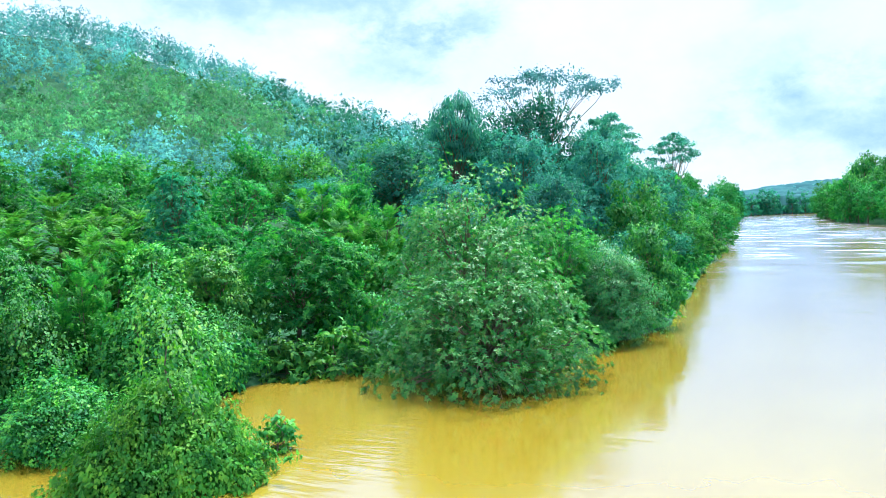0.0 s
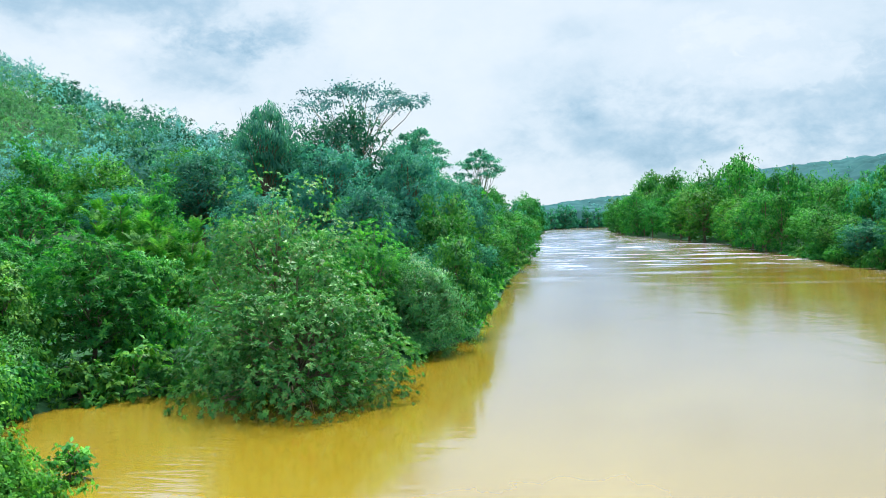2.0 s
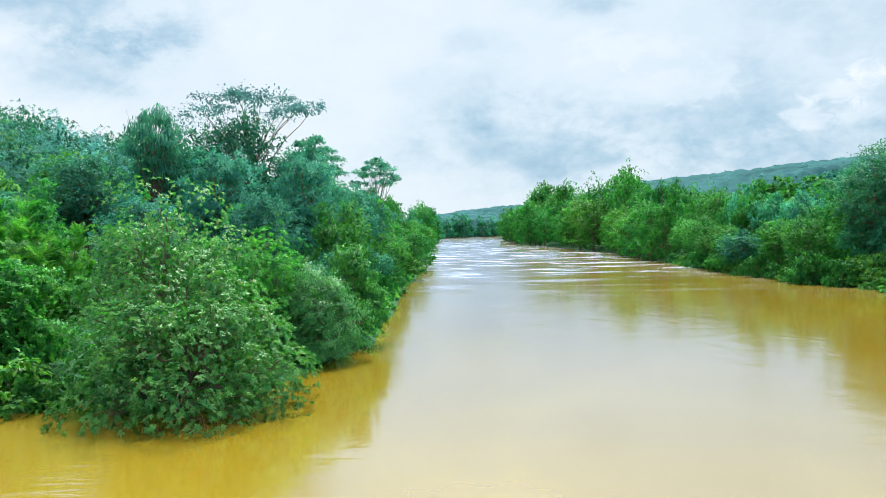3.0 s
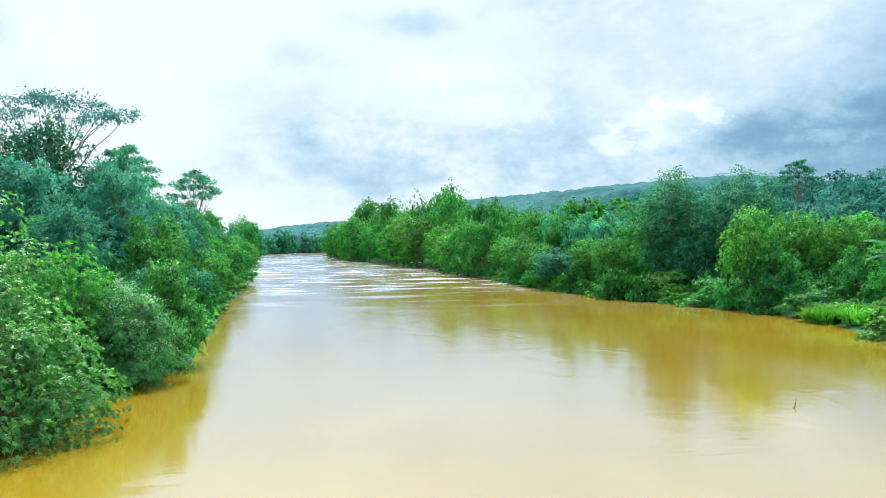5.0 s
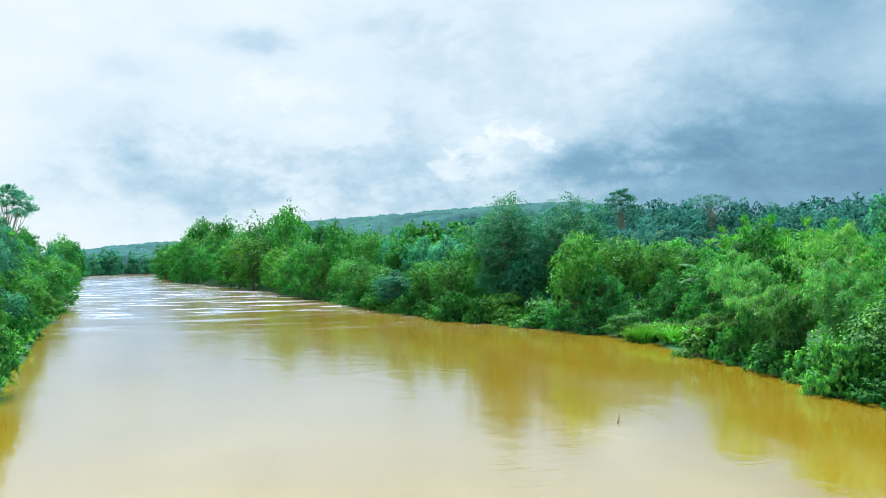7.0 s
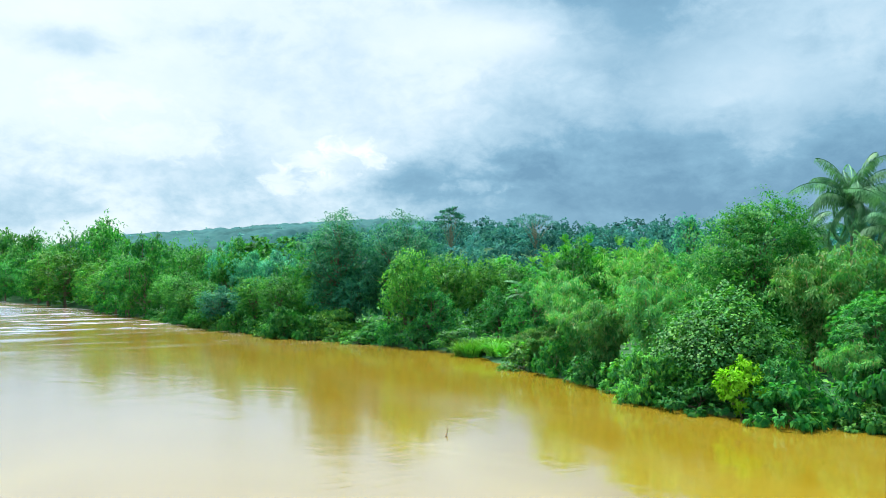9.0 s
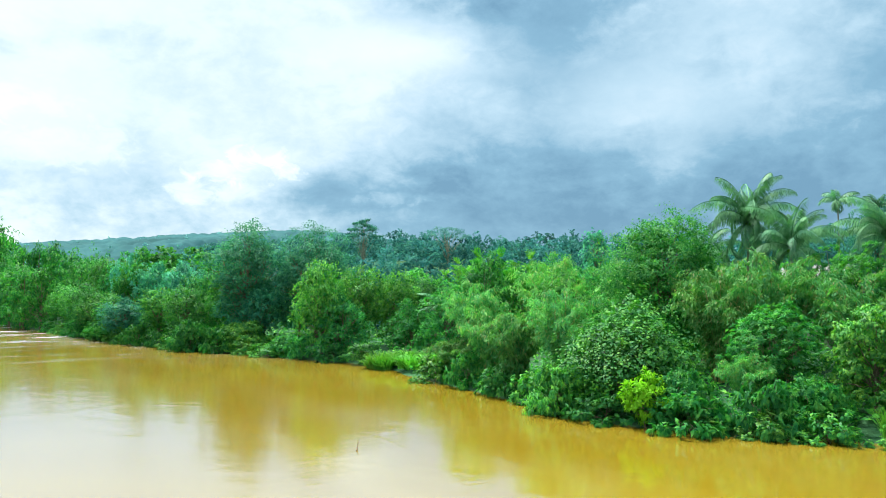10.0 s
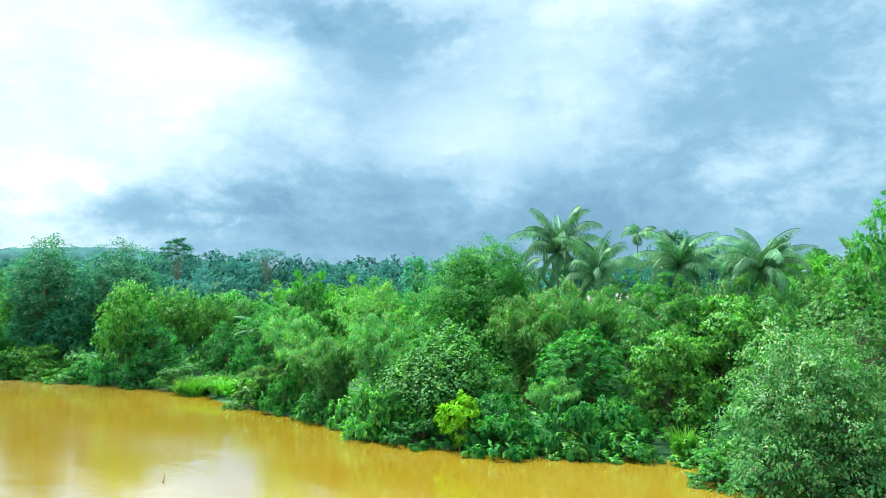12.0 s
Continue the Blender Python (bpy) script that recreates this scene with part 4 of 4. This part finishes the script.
bank_row([(122, 346), (215, 600)], 12.0, 6.0, (16, 25), (13, 18), ("far_b", "far_d", "far_a"), "leafy tree leaning over the river", GREEN, 5)

# ---- right bank, from the far bend to the near tree ----
bank_row([(215, 600), (243, 675), (300, 735), (430, 780)], 15.0, 4.0, (19, 26), (16, 20), ("far_d",), "dark tree on the bank at the river bend", GREEN, 16)
bank_row([(292, 640), (195, 415), (157, 258)], 12.0, 2.5, (16, 24), (14, 19), ("far_a", "far_b", "far_c", "far_b"), "leafy tree on the far bank", GREEN, 6)
bank_row([(230, 500), (195, 415), (157, 258)], 13.0, 19.0, (26, 34), (18, 24), ("far_a", "far_b", "far_c"), "tall tree behind the far bank", GREEN, 17)
bank_row([(157, 258), (124, 174)], 8.5, 2.0, (12, 17), (11, 14), ("far_a", "far_c", "far_b"), "leafy tree on the far bank", GREEN, 7)
bank_row([(157, 258), (124, 174)], 10.0, 14.0, (18, 24), (12, 16), ("far_a", "far_b"), "tall tree behind the far bank", GREEN, 8)
bank_row([(124, 174), (103, 119), (99, 98)], 7.5, 2.5, (8, 11), (9, 11), ("bank", "bank_b", "bank_c"), "leafy tree leaning over the river", GREEN, 9)
bank_row([(124, 174), (103, 119), (99, 98)], 9.0, 12.0, (14, 18), (11, 14), ("bank", "bank_c", "bank_b"), "tall leafy tree behind the bank", GREEN, 10)
plant("far_a", 161, 229, 25.0, 12.0, 0, "tall light green tree above the far bank", "tree")
plant("tall", 107.5, 97.0, 22.6, 16.0, 0, "tall dark green tree hung with creepers at the water", "tree")
plant("tall", 112.0, 86.0, 22.0, 15.0, 90, "tall dark green tree hung with creepers at the water", "tree")
plant("shrub_b", 101.5, 92.0, 5.4, 10.0, 0, "bush cascading down to the water", "bush", "waterside bushes")
plant("shrub", 98.5, 101.0, 5.6, 8.0, 50, "bush cascading down to the water", "bush", "waterside bushes")
plant("shrub", 98.0, 80.5, 3.6, 6.0, 110, "low bush at the water's edge", "bush", "waterside bushes")
plant("layered", 97.5, 70.0, 10.2, 8.6, 0, "tiered shrub with flat sprays of leaves", "bush")
plant("layered", 103.0, 62.0, 9.0, 8.0, 100, "tiered shrub with flat sprays of leaves", "bush")
plant("shrub_b", 93.0, 63.0, 3.2, 6.0, 40, "low bush at the water's edge", "bush", "waterside bushes")
for k in range(22):
    plant("tussock", 86.5 + 8.0 * ((k * 0.618) % 1), 48.0 + 10.0 * ((k * 0.414) % 1) + 3.5 * ((k * 0.618) % 1), 1.3 + 1.1 * ((k * 0.27) % 1), 4.0 + 1.6 * ((k * 0.83) % 1), k * 77 % 360,
          "tall light green reed tuft", "reeds", "reed patch")
plant("bamboo_b", 80.0, 42.5, 5.0, 6.6, 0, "dark creeper-hung bush hanging over the water", "bush")
plant("bamboo_b", 73.5, 32.5, 8.0, 7.5, 70, "weeping bamboo thicket at the water", "bamboo", "bamboo clumps")
plant("bamboo_b", 77.5, 37.0, 8.4, 7.0, 150, "weeping bamboo thicket at the water", "bamboo", "bamboo clumps")
plant("creeper", 67.6, 19.6, 11.4, 11.6, 0, "tree wholly covered with large-leaved creepers", "tree")
plant("lime", 60.9, 16.4, 4.5, 3.9, 0, "small yellow-green shrub at the water", "bush")
plant("shrub", 62.5, 14.0, 4.6, 6.5, 70, "dark leafy bush at the water's edge", "bush", "waterside bushes")
plant("shrub_b", 63.8, 24.5, 4.4, 5.5, 200, "bush with pale leaves at the water's edge", "bush", "waterside bushes")
plant("pointed", 82.5, 20.5, 19.2, 14.5, 0, "tall pointed tree with dense fine foliage", "tree")
plant("bamboo", 76.0, 14.0, 13.0, 9.5, 60, "tall bamboo clump with yellowish culms", "bamboo", "bamboo clumps")
plant("bamboo", 88.5, 34.0, 14.4, 9.5, 140, "light green bamboo clump with feathery tips", "bamboo", "bamboo clumps")
plant("bamboo", 82.0, 41.0, 11.6, 8.5, 220, "light green bamboo clump with feathery tips", "bamboo", "bamboo clumps")
plant("bamboo_b", 64.8, 10.0, 5.6, 4.4, 20, "bush with a weeping pale top", "bush")
plant("broad", 69.0, 8.5, 9.4, 8.0, 33, "dense broadleaf tree with glinting leaves", "tree", GREEN)
plant("broad_b", 68.0, 1.5, 9.4, 8.5, 140, "dense broadleaf tree with glinting leaves", "tree", GREEN)
plant("shrub", 64.0, 5.5, 4.4, 6.0, 250, "dark leafy bush at the water's edge", "bush", "waterside bushes")
plant("tussock", 61.8, 0.4, 2.6, 3.0, 0, "tuft of long pale grass blades at the water", "grass")
plant("leaning", 54.5, -7.0, 11.0, 13.5, 60, "greyish leafy tree leaning over the river", "tree", GREEN)
plant("spreading", 62.0, -11.0, 13.0, 13.0, 120, "large spreading tree with small greyish leaves", "tree")
plant("bamboo", 78.0, -8.0, 13.4, 10.0, 300, "light green bamboo clump with feathery tips", "bamboo", "bamboo clumps")
plant("bamboo", 75.0, 3.0, 12.0, 9.0, 80, "light green bamboo below the palms", "bamboo", "bamboo clumps")
plant("bamboo", 80.0, -14.0, 16.0, 10.0, 170, "light green bamboo on the slope", "bamboo", "bamboo clumps")
plant("feather", 90.0, -16.0, 18.5, 11.0, 20, "feathery light green tree on the slope", "tree", "feathery trees")
plant("light", 74.5, -15.8, 21.0, 8.0, 60, "slender tree standing above the slope", "tree")
for px, py, h, w, kind, turn in ((87.0, 13.2, 21.8, 10.0, "palm", 0), (83.6, 8.4, 18.6, 9.0, "palm_b", 50), (86.0, 0.8, 19.2, 9.6, "palm", 120), (81.7, -7.3, 18.6, 10.4, "palm", 200),
                                 (89.8, -5.3, 18.6, 7.8, "palm_b", 260), (93.0, 9.0, 19.0, 7.6, "palm_b", 310), (91.5, 18.5, 17.0, 7.6, "palm", 20)):
    plant(kind, px, py, h, w, turn, "coconut palm with a full crown of long fronds", "palm", "coconut palms")
plant("areca", 95.0, 5.2, 21.0, 4.0, 0, "slim areca palm with a small dark crown", "palm", "areca palms")
plant("areca", 98.0, 2.0, 20.6, 4.0, 70, "slim areca palm with a small dark crown", "palm", "areca palms")
plant("forest", 98.0, 1.5, 20.4, 7.0, 10, "dark leafy tree behind the palms", "tree")
plant("dark", 142.4, 47.0, 21.6, 7.0, 0, "round dark green tree rising above the grove", "tree")
for px, py, h, w, kind in ((77, 9, 14.0, 10, "bamboo"), (79, 2, 14.5, 10, "light"), (80, -3, 14.5, 10, "bamboo"), (75, -3, 12.5, 10, "broad_b"), (84, 5, 14.5, 9, "light"), (84, -12, 14.5, 10, "bamboo"), (88, 25, 14, 10, "bamboo"), (72, 27, 11, 8, "bamboo"), (79, 30, 12, 9, "light")):
    plant(kind, px, py, h, w, px * 41 % 360, "light green thicket in front of the palms", "thicket", "grove trees")
for k in range(26):
    a_, d_ = radians(48 + 27 * ((k * 0.618) % 1)), 112 + 75 * ((k * 0.414) % 1)
    if d_ * math.sin(a_) > 96:
        plant(("bank_c", "bank", "layered", "bank_b", "feather")[k % 5], d_ * math.sin(a_), d_ * math.cos(a_), 9.0 + 5.0 * ((k * 0.77) % 1) + 0.02 * d_, 9.0 + 2.5 * ((k * 0.31) % 1), k * 61 % 360,
              "leafy tree in the overgrown grove behind the bank", "tree", "grove trees")
for k in range(14):
    px, py = 96 + 4.5 * (k % 7) + 2 * math.sin(k), 20 + 16 * (k // 7) + 4 * math.sin(k * 2.3)
    plant(("bank_c", "bank", "bamboo", "forest_b")[k % 4], px, py, 12.5 + 3.0 * ((k * 0.77) % 1), 9.0, k * 71 % 360, "leafy tree in the overgrown grove behind the bank", "tree", "grove trees")
for k in range(6):
    px, py = 66 + 5.0 * k, -20 - 2 * math.sin(k) - 4 * (k % 2)
    plant(("broad", "light", "forest_b")[k % 3], px, py, 13.0 + 0.9 * k, 9.5, k * 71 % 360, "leafy tree on the rising bank", "tree", "grove trees")


# bushes that trail in the flood along both banks
for line, seed, step_ in (([(-12.5, 47), (-9.6, 50.5), (-4, 53)], 21, 3.0), ([(8, 53), (13.6, 61), (18.5, 68), (29, 97), (49, 150)], 22, 6.0),
                          ([(124, 174), (103, 119), (97.5, 95), (95, 77), (91, 62)], 23, 6.0), ([(79, 45), (71.5, 34), (64.5, 25.5), (61.5, 20), (60, 13), (61, 8), (62.5, 3)], 24, 4.5)):
    rng = np.random.default_rng(seed)
    for ax, ay, ex, ey in along(line, step_):
        s_ = math.hypot(ex, ey)
        d_ = rng.uniform(0.2, 1.6) + (2.2 if seed == 22 else 0.0)
        plant(("skirt", "skirt_b")[rng.integers(2)], ax - ey / s_ * d_, ay + ex / s_ * d_, rng.uniform(2.2, 4.4), rng.uniform(4.5, 7.0), rng.uniform(0, 360),
              "leafy bush trailing in the flood", "bush", "waterside bushes", z=-0.1)


# ---- woods too many to count ----
def woodland(name, label, spots, leaf, seed, boughs_, tufts, per, size, heights, spread_w, trunk=True, vary=1.0, aspect=0.8):
    rng = np.random.default_rng(seed)
    shapes = []
    for k, shape in enumerate(("round", "dome", "round", "round")):
        _, q, nor = crown_leaves(np.random.default_rng(seed + k), 1.0, 0.8, 0.10, boughs_, shape, tufts, per, size / heights[1] * 1.1, low=-0.4, aspect=aspect, jitter=0.12, upward=0.7, droop=0.1)
        shapes.append((q, nor))
    quads, index, normals, casts = [], [], [], []
    for px, py in spots:
        h = rng.uniform(*heights)
        w = h * rng.uniform(*spread_w)
        a_ = rng.uniform(0, 6.283)
        q, nor = shapes[rng.integers(len(shapes))]
        c_, s_ = math.cos(a_) * w, math.sin(a_) * w
        z = height_at(px, py) - 0.3
        r = np.stack([q[..., 0] * c_ - q[..., 1] * s_ + px, q[..., 0] * s_ + q[..., 1] * c_ + py, q[..., 2] * h + z], -1)
        quads.append(r)
        index += [0] * len(r)
        casts += [rng.uniform(-0.42, 0.42) * vary] * len(r)
        ca, sa = math.cos(a_), math.sin(a_)
        normals.append(np.stack([nor[:, 0] * ca - nor[:, 1] * sa, nor[:, 0] * sa + nor[:, 1] * ca, nor[:, 2]], -1))
        if trunk:
            t0, t1 = np.array([px, py, z]), np.array([px, py, z + h * 0.7])
            for u_, v_ in ((1, 0), (0, 1)):
                o = np.array([u_, v_, 0]) * 0.16
                quads.append(np.array([[t0 - o, t0 + o, t1 + o * 0.4, t1 - o * 0.4]]))
                index.append(1)
                casts.append(0.0)
                normals.append(np.array([[v_ * 0.9, -u_ * 0.9, 0.3]]))
    ob = new(name, quad_mesh(name, np.concatenate(quads), [LEAF[leaf], PALE_BARK], index, np.concatenate(normals), casts))
    return tagged(ob, label, "woods", kind="stuff")


def scatter(seed, count, az_lo, az_hi, d_lo, d_hi, gap, clear_of_river=6.0):
    """Spots spread over a sector seen from the bridge, no nearer to each other than gap."""
    rng = np.random.default_rng(seed)
    spots = []
    for _ in range(count * 12):
        a_, d_ = radians(rng.uniform(az_lo, az_hi)), math.sqrt(rng.uniform(d_lo ** 2, d_hi ** 2))
        px, py = d_ * math.sin(a_), d_ * math.cos(a_)
        if all((px - u_) ** 2 + (py - v_) ** 2 > gap * gap for u_, v_ in spots):
            spots.append((px, py))
            if len(spots) == count:
                break
    keep = river_side(np.array([s_[0] for s_ in spots]), np.array([s_[1] for s_ in spots])) > clear_of_river
    return [s_ for s_, k_ in zip(spots, keep) if k_]


hill_spots = scatter(61, 760, -31, 3, 130, 345, 5.9)


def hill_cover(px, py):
    """Which trees grow at a spot of the hill: a fresh green stand on its middle slope, woods tinted for haze above and
    round it.
    """
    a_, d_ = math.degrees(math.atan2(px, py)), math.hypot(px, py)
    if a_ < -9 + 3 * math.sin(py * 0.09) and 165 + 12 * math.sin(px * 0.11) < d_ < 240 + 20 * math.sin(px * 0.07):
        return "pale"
    return "hazy_teal" if a_ > -13 and math.sin(px * 1.7 + py) > -0.3 else "hill"


# haze over the hill is put into these leaf colours
for leaf_kind, label, seed in (("hill", "hillside thick with plantation trees, tinted bluish for haze", 70), ("hazy_teal", "dark trees on the flank of the hill, tinted blue-green for haze", 74),
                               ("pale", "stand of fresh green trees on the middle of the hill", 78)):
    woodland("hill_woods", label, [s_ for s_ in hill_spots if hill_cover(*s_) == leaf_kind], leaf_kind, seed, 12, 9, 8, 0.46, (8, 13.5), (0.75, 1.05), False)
woodland("slope_woods", "wooded slope behind the bank trees", scatter(62, 150, 2, 19, 135, 330, 8.5, 24), "hazy_teal", 80, 12, 10, 6, 0.9, (9.5, 13.5), (0.6, 0.85))
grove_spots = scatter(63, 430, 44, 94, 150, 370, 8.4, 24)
woodland("grove_woods", "woods on the low hill behind the far bank, tinted blue-green for haze", [s_ for k_, s_ in enumerate(grove_spots) if math.hypot(*s_) > 205 or k_ % 3 == 0], "woods", 90, 11, 9, 6, 0.75, (8, 13), (0.8, 1.15), False)
woodland("grove_woods", "fresh green trees among the woods on the low hill", [s_ for k_, s_ in enumerate(grove_spots) if math.hypot(*s_) <= 205 and k_ % 3], "fresh", 94, 11, 9, 6, 0.75, (7, 12), (0.8, 1.15), False)
woodland("slope_woods", "light green trees on the slope behind the palms", scatter(66, 110, 94, 107, 118, 330, 7.5, 24), "fresh", 98, 11, 9, 6, 0.85, (7, 11), (0.8, 1.15))
woodland("bank_woods", "woods behind the far bank", scatter(64, 130, 24, 46, 190, 420, 12.0, 22), "fresh", 100, 11, 9, 6, 1.15, (10, 14), (0.9, 1.2))


def canopy(name, label, leaf, az_lo, az_hi, cols, d_lo, d_hi, rows, crown, lift, rise):
    """The closed roof of a distant forest: crown beside crown as one lumpy sheet over the ground."""
    aa, dd = np.meshgrid(np.radians(np.linspace(az_lo, az_hi, cols)), np.geomspace(d_lo, d_hi, rows))
    px, py = dd * np.sin(aa), dd * np.cos(aa)
    lump = np.zeros(px.shape)
    ci, cj = np.floor(px / crown), np.floor(py / crown)
    for ox in (-1, 0, 1):
        for oy in (-1, 0, 1):
            u_, v_ = ci + ox, cj + oy
            h1, h2, h3 = (np.modf(np.abs(np.sin(u_ * k1 + v_ * k2) * 43758.5))[0] for k1, k2 in ((12.9898, 78.233), (39.346, 11.135), (73.156, 52.235)))
            d_ = np.hypot(px - (u_ + h1) * crown, py - (v_ + h2) * crown) / (crown * (0.55 + 0.40 * h3))
            lump = np.maximum(lump, np.sqrt(np.maximum(1 - d_ * d_, 0)) * (0.45 + 0.75 * h3))
    pz = ground_height(px, py) + np.where(river_side(px, py) > 8, lift + rise * lump, -1.0)
    idx = np.arange(rows * cols).reshape(rows, cols)
    faces = np.stack([idx[:-1, :-1], idx[:-1, 1:], idx[1:, 1:], idx[1:, :-1]], -1).reshape(-1, 4)
    me = bpy.data.meshes.new(name)
    me.from_pydata(np.stack([px, py, pz], -1).reshape(-1, 3).tolist(), [], faces.tolist())
    me.materials.append(LEAF[leaf])
    me.polygons.foreach_set("use_smooth", np.ones(len(faces), dtype=bool))
    return tagged(new(name, me), label, "woods", kind="stuff")


# distant hills, their haze put into the leaf colour
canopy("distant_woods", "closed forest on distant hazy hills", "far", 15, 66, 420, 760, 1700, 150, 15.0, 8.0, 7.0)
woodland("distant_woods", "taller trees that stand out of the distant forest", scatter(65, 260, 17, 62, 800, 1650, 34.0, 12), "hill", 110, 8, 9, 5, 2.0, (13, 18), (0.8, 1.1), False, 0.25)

# undergrowth that hides the soil
rng = np.random.default_rng(7)
px, py = rng.uniform(-75, 150, 60000), rng.uniform(-40, 190, 60000)
side_ = river_side(px, py)
dist_ = np.hypot(px, py)
keep = (side_ > 0.2) & (dist_ < 210) & (np.degrees(np.arctan2(px, py)) > -40) & (np.degrees(np.arctan2(px, py)) < 112)
px, py, side_ = px[keep], py[keep], side_[keep]
pz = ground_height(px, py) + rng.uniform(0.0, 1.3, len(px))
m_ = len(px)
ln = rng.uniform(0.5, 1.1, m_)
under = blades(np.stack([px, py, pz], 1), unit(rng.normal(0, 1, (m_, 3)) * np.array([1, 1, 0.4]) + np.array([0, 0, 0.1])), unit(np.array([0, 0, 1.0]) + rng.normal(0, 0.5, (m_, 3))), ln, ln * 0.5)
tagged(new("undergrowth", quad_mesh("undergrowth", under, [LEAF["vine"]])), "tangled leafy undergrowth between the trees", "undergrowth", kind="stuff")

# ---- small things ----
METAL, n, bsdf, out = material("weathered_roof_sheet")
at_ = n.add("ShaderNodeTexCoord").outputs["Object"]
stain = n.noise(at_, 1.3, 6.0)
n.plug(bsdf.inputs["Base Color"], n.mix(n.step(stain, 0.45, 0.7), (0.17, 0.18, 0.18, 1), (0.12, 0.10, 0.09, 1)))
bsdf.inputs["Metallic"].default_value, bsdf.inputs["Roughness"].default_value = 0.3, 0.5
PLASTER, n, bsdf, out = material("grey_plaster")
n.plug(bsdf.inputs["Base Color"], n.mix(n.noise(n.add("ShaderNodeTexCoord").outputs["Object"], 2.0, 5.0), (0.30, 0.29, 0.26, 1), (0.42, 0.40, 0.36, 1)))
bsdf.inputs["Roughness"].default_value = 0.9


def hut(px, py, ridge, turn):
    """A small house among the palms: plastered walls and a corrugated sheet roof; little but the roof shows."""
    thing = new("house")
    z = height_at(px, py)
    h = ridge - z
    bm = bmesh.new()
    for x0, x1, y0, y1 in ((-3.2, 3.2, -2.4, -2.2), (-3.2, 3.2, 2.2, 2.4), (-3.2, -3.0, -2.2, 2.2), (3.0, 3.2, -2.2, 2.2)):
        bmesh.ops.create_cube(bm, size=1.0, matrix=Matrix.Translation(((x0 + x1) / 2, (y0 + y1) / 2, (h - 1.0) / 2)) @ Matrix.Diagonal((x1 - x0, y1 - y0, h - 1.0, 1)))
    me = bpy.data.meshes.new("wall")
    bm.to_mesh(me)
    bm.free()
    me.materials.append(PLASTER)
    part("wall", me, thing)
    for sg in (1, -1):
        co, faces = [], []
        cols = 73
        for layer in (0.0, -0.03):
            for k in range(cols):
                x = -3.7 + 7.4 * k / (cols - 1)
                ripple = 0.03 * math.sin(k * math.pi / 3)
                co += [(x, sg * 0.02, h + ripple + layer), (x, sg * 2.9, h - 1.25 + ripple + layer)]
        for k in range(cols - 1):
            a_ = 2 * k
            faces += [(a_, a_ + 1, a_ + 3, a_ + 2), (2 * cols + a_, 2 * cols + a_ + 2, 2 * cols + a_ + 3, 2 * cols + a_ + 1), (a_ + 1, 2 * cols + a_ + 1, 2 * cols + a_ + 3, a_ + 3)]
        me = bpy.data.meshes.new("roof_sheet")
        me.from_pydata(co, [], faces)
        me.materials.append(METAL)
        part("roof_sheet", me, thing, "grey corrugated roof sheet")
    thing.matrix_basis = pose(px, py, z, 0, 0, turn)
    return tagged(thing, "small house with a grey sheet roof, hidden among palms", "house")


hut(99.8, 7.6, 13.0, 84)
plant("lone", 194.0, 132.6, 30.5, 10.0, 40, "flat-topped tree standing above the low hill", "tree")
plant("umbrella", 211.0, 114.5, 29.0, 15.0, 100, "wide-crowned tree standing above the low hill", "tree")
plant("palm_b", 103.6, 56.4, 10.0, 7.6, 40, "young palm with pale drooping fronds", "palm", "coconut palms")
plant("feather", 113.0, 53.5, 16.8, 9.0, 200, "light feathery tree in the grove", "tree", "feathery trees")
plant("feather", 117.0, 48.0, 16.4, 9.0, 20, "light feathery tree in the grove", "tree", "feathery trees")
plant("bamboo", 98.2, 37.0, 14.4, 8.0, 20, "light green bamboo clump with pale culms", "bamboo", "bamboo clumps")
plant("sapling", -7.3, 35.3, 1.7, 2.0, 0, "small leafy sapling standing in the flood", "sapling", z=-0.2)
plant("sapling", -5.4, 52.4, 1.5, 2.2, 80, "small leafy sapling at the flooded cove", "sapling", z=-0.2)
for px, py, h, w in ((60.6, 8.0, 2.4, 4.6), (61.2, 4.2, 2.6, 5.0), (60.8, -0.8, 2.4, 4.6), (57.6, -2.6, 3.0, 5.0), (54.0, -1.8, 2.4, 4.5)):
    plant("skirt_b", px, py, h, w, px * 31 % 360, "leafy bush trailing in the flood", "bush", "waterside bushes", z=-0.1)
plant("sapling", 62.0, 6.0, 1.3, 2.4, 30, "low bright green plant at the water's edge", "sapling", z=-0.1)
plant("sapling", 60.4, 12.4, 1.4, 2.6, 130, "low bright green plant at the water's edge", "sapling", z=-0.1)

# a twig that drifts on the river
twig = new("driftwood")
for name, ends, girth in (("stick", ((-0.5, 0, 0.02), (0.45, 0.1, 0.10)), 0.045), ("side_shoot", ((0.1, 0.05, 0.06), (0.2, 0.0, 0.42)), 0.03), ("side_shoot", ((0.2, 0.0, 0.40), (0.5, 0.05, 0.38)), 0.025)):
    part(name, tubes_mesh(name, [(curve_to(*ends, 0.03, 6), np.linspace(girth, girth * 0.5, 6))], BARK, 6), twig)
twig.matrix_basis = pose(43.5, 30.0, 0.0, 0, 0, 25)
tagged(twig, "dark forked twig drifting on the muddy river", "driftwood")
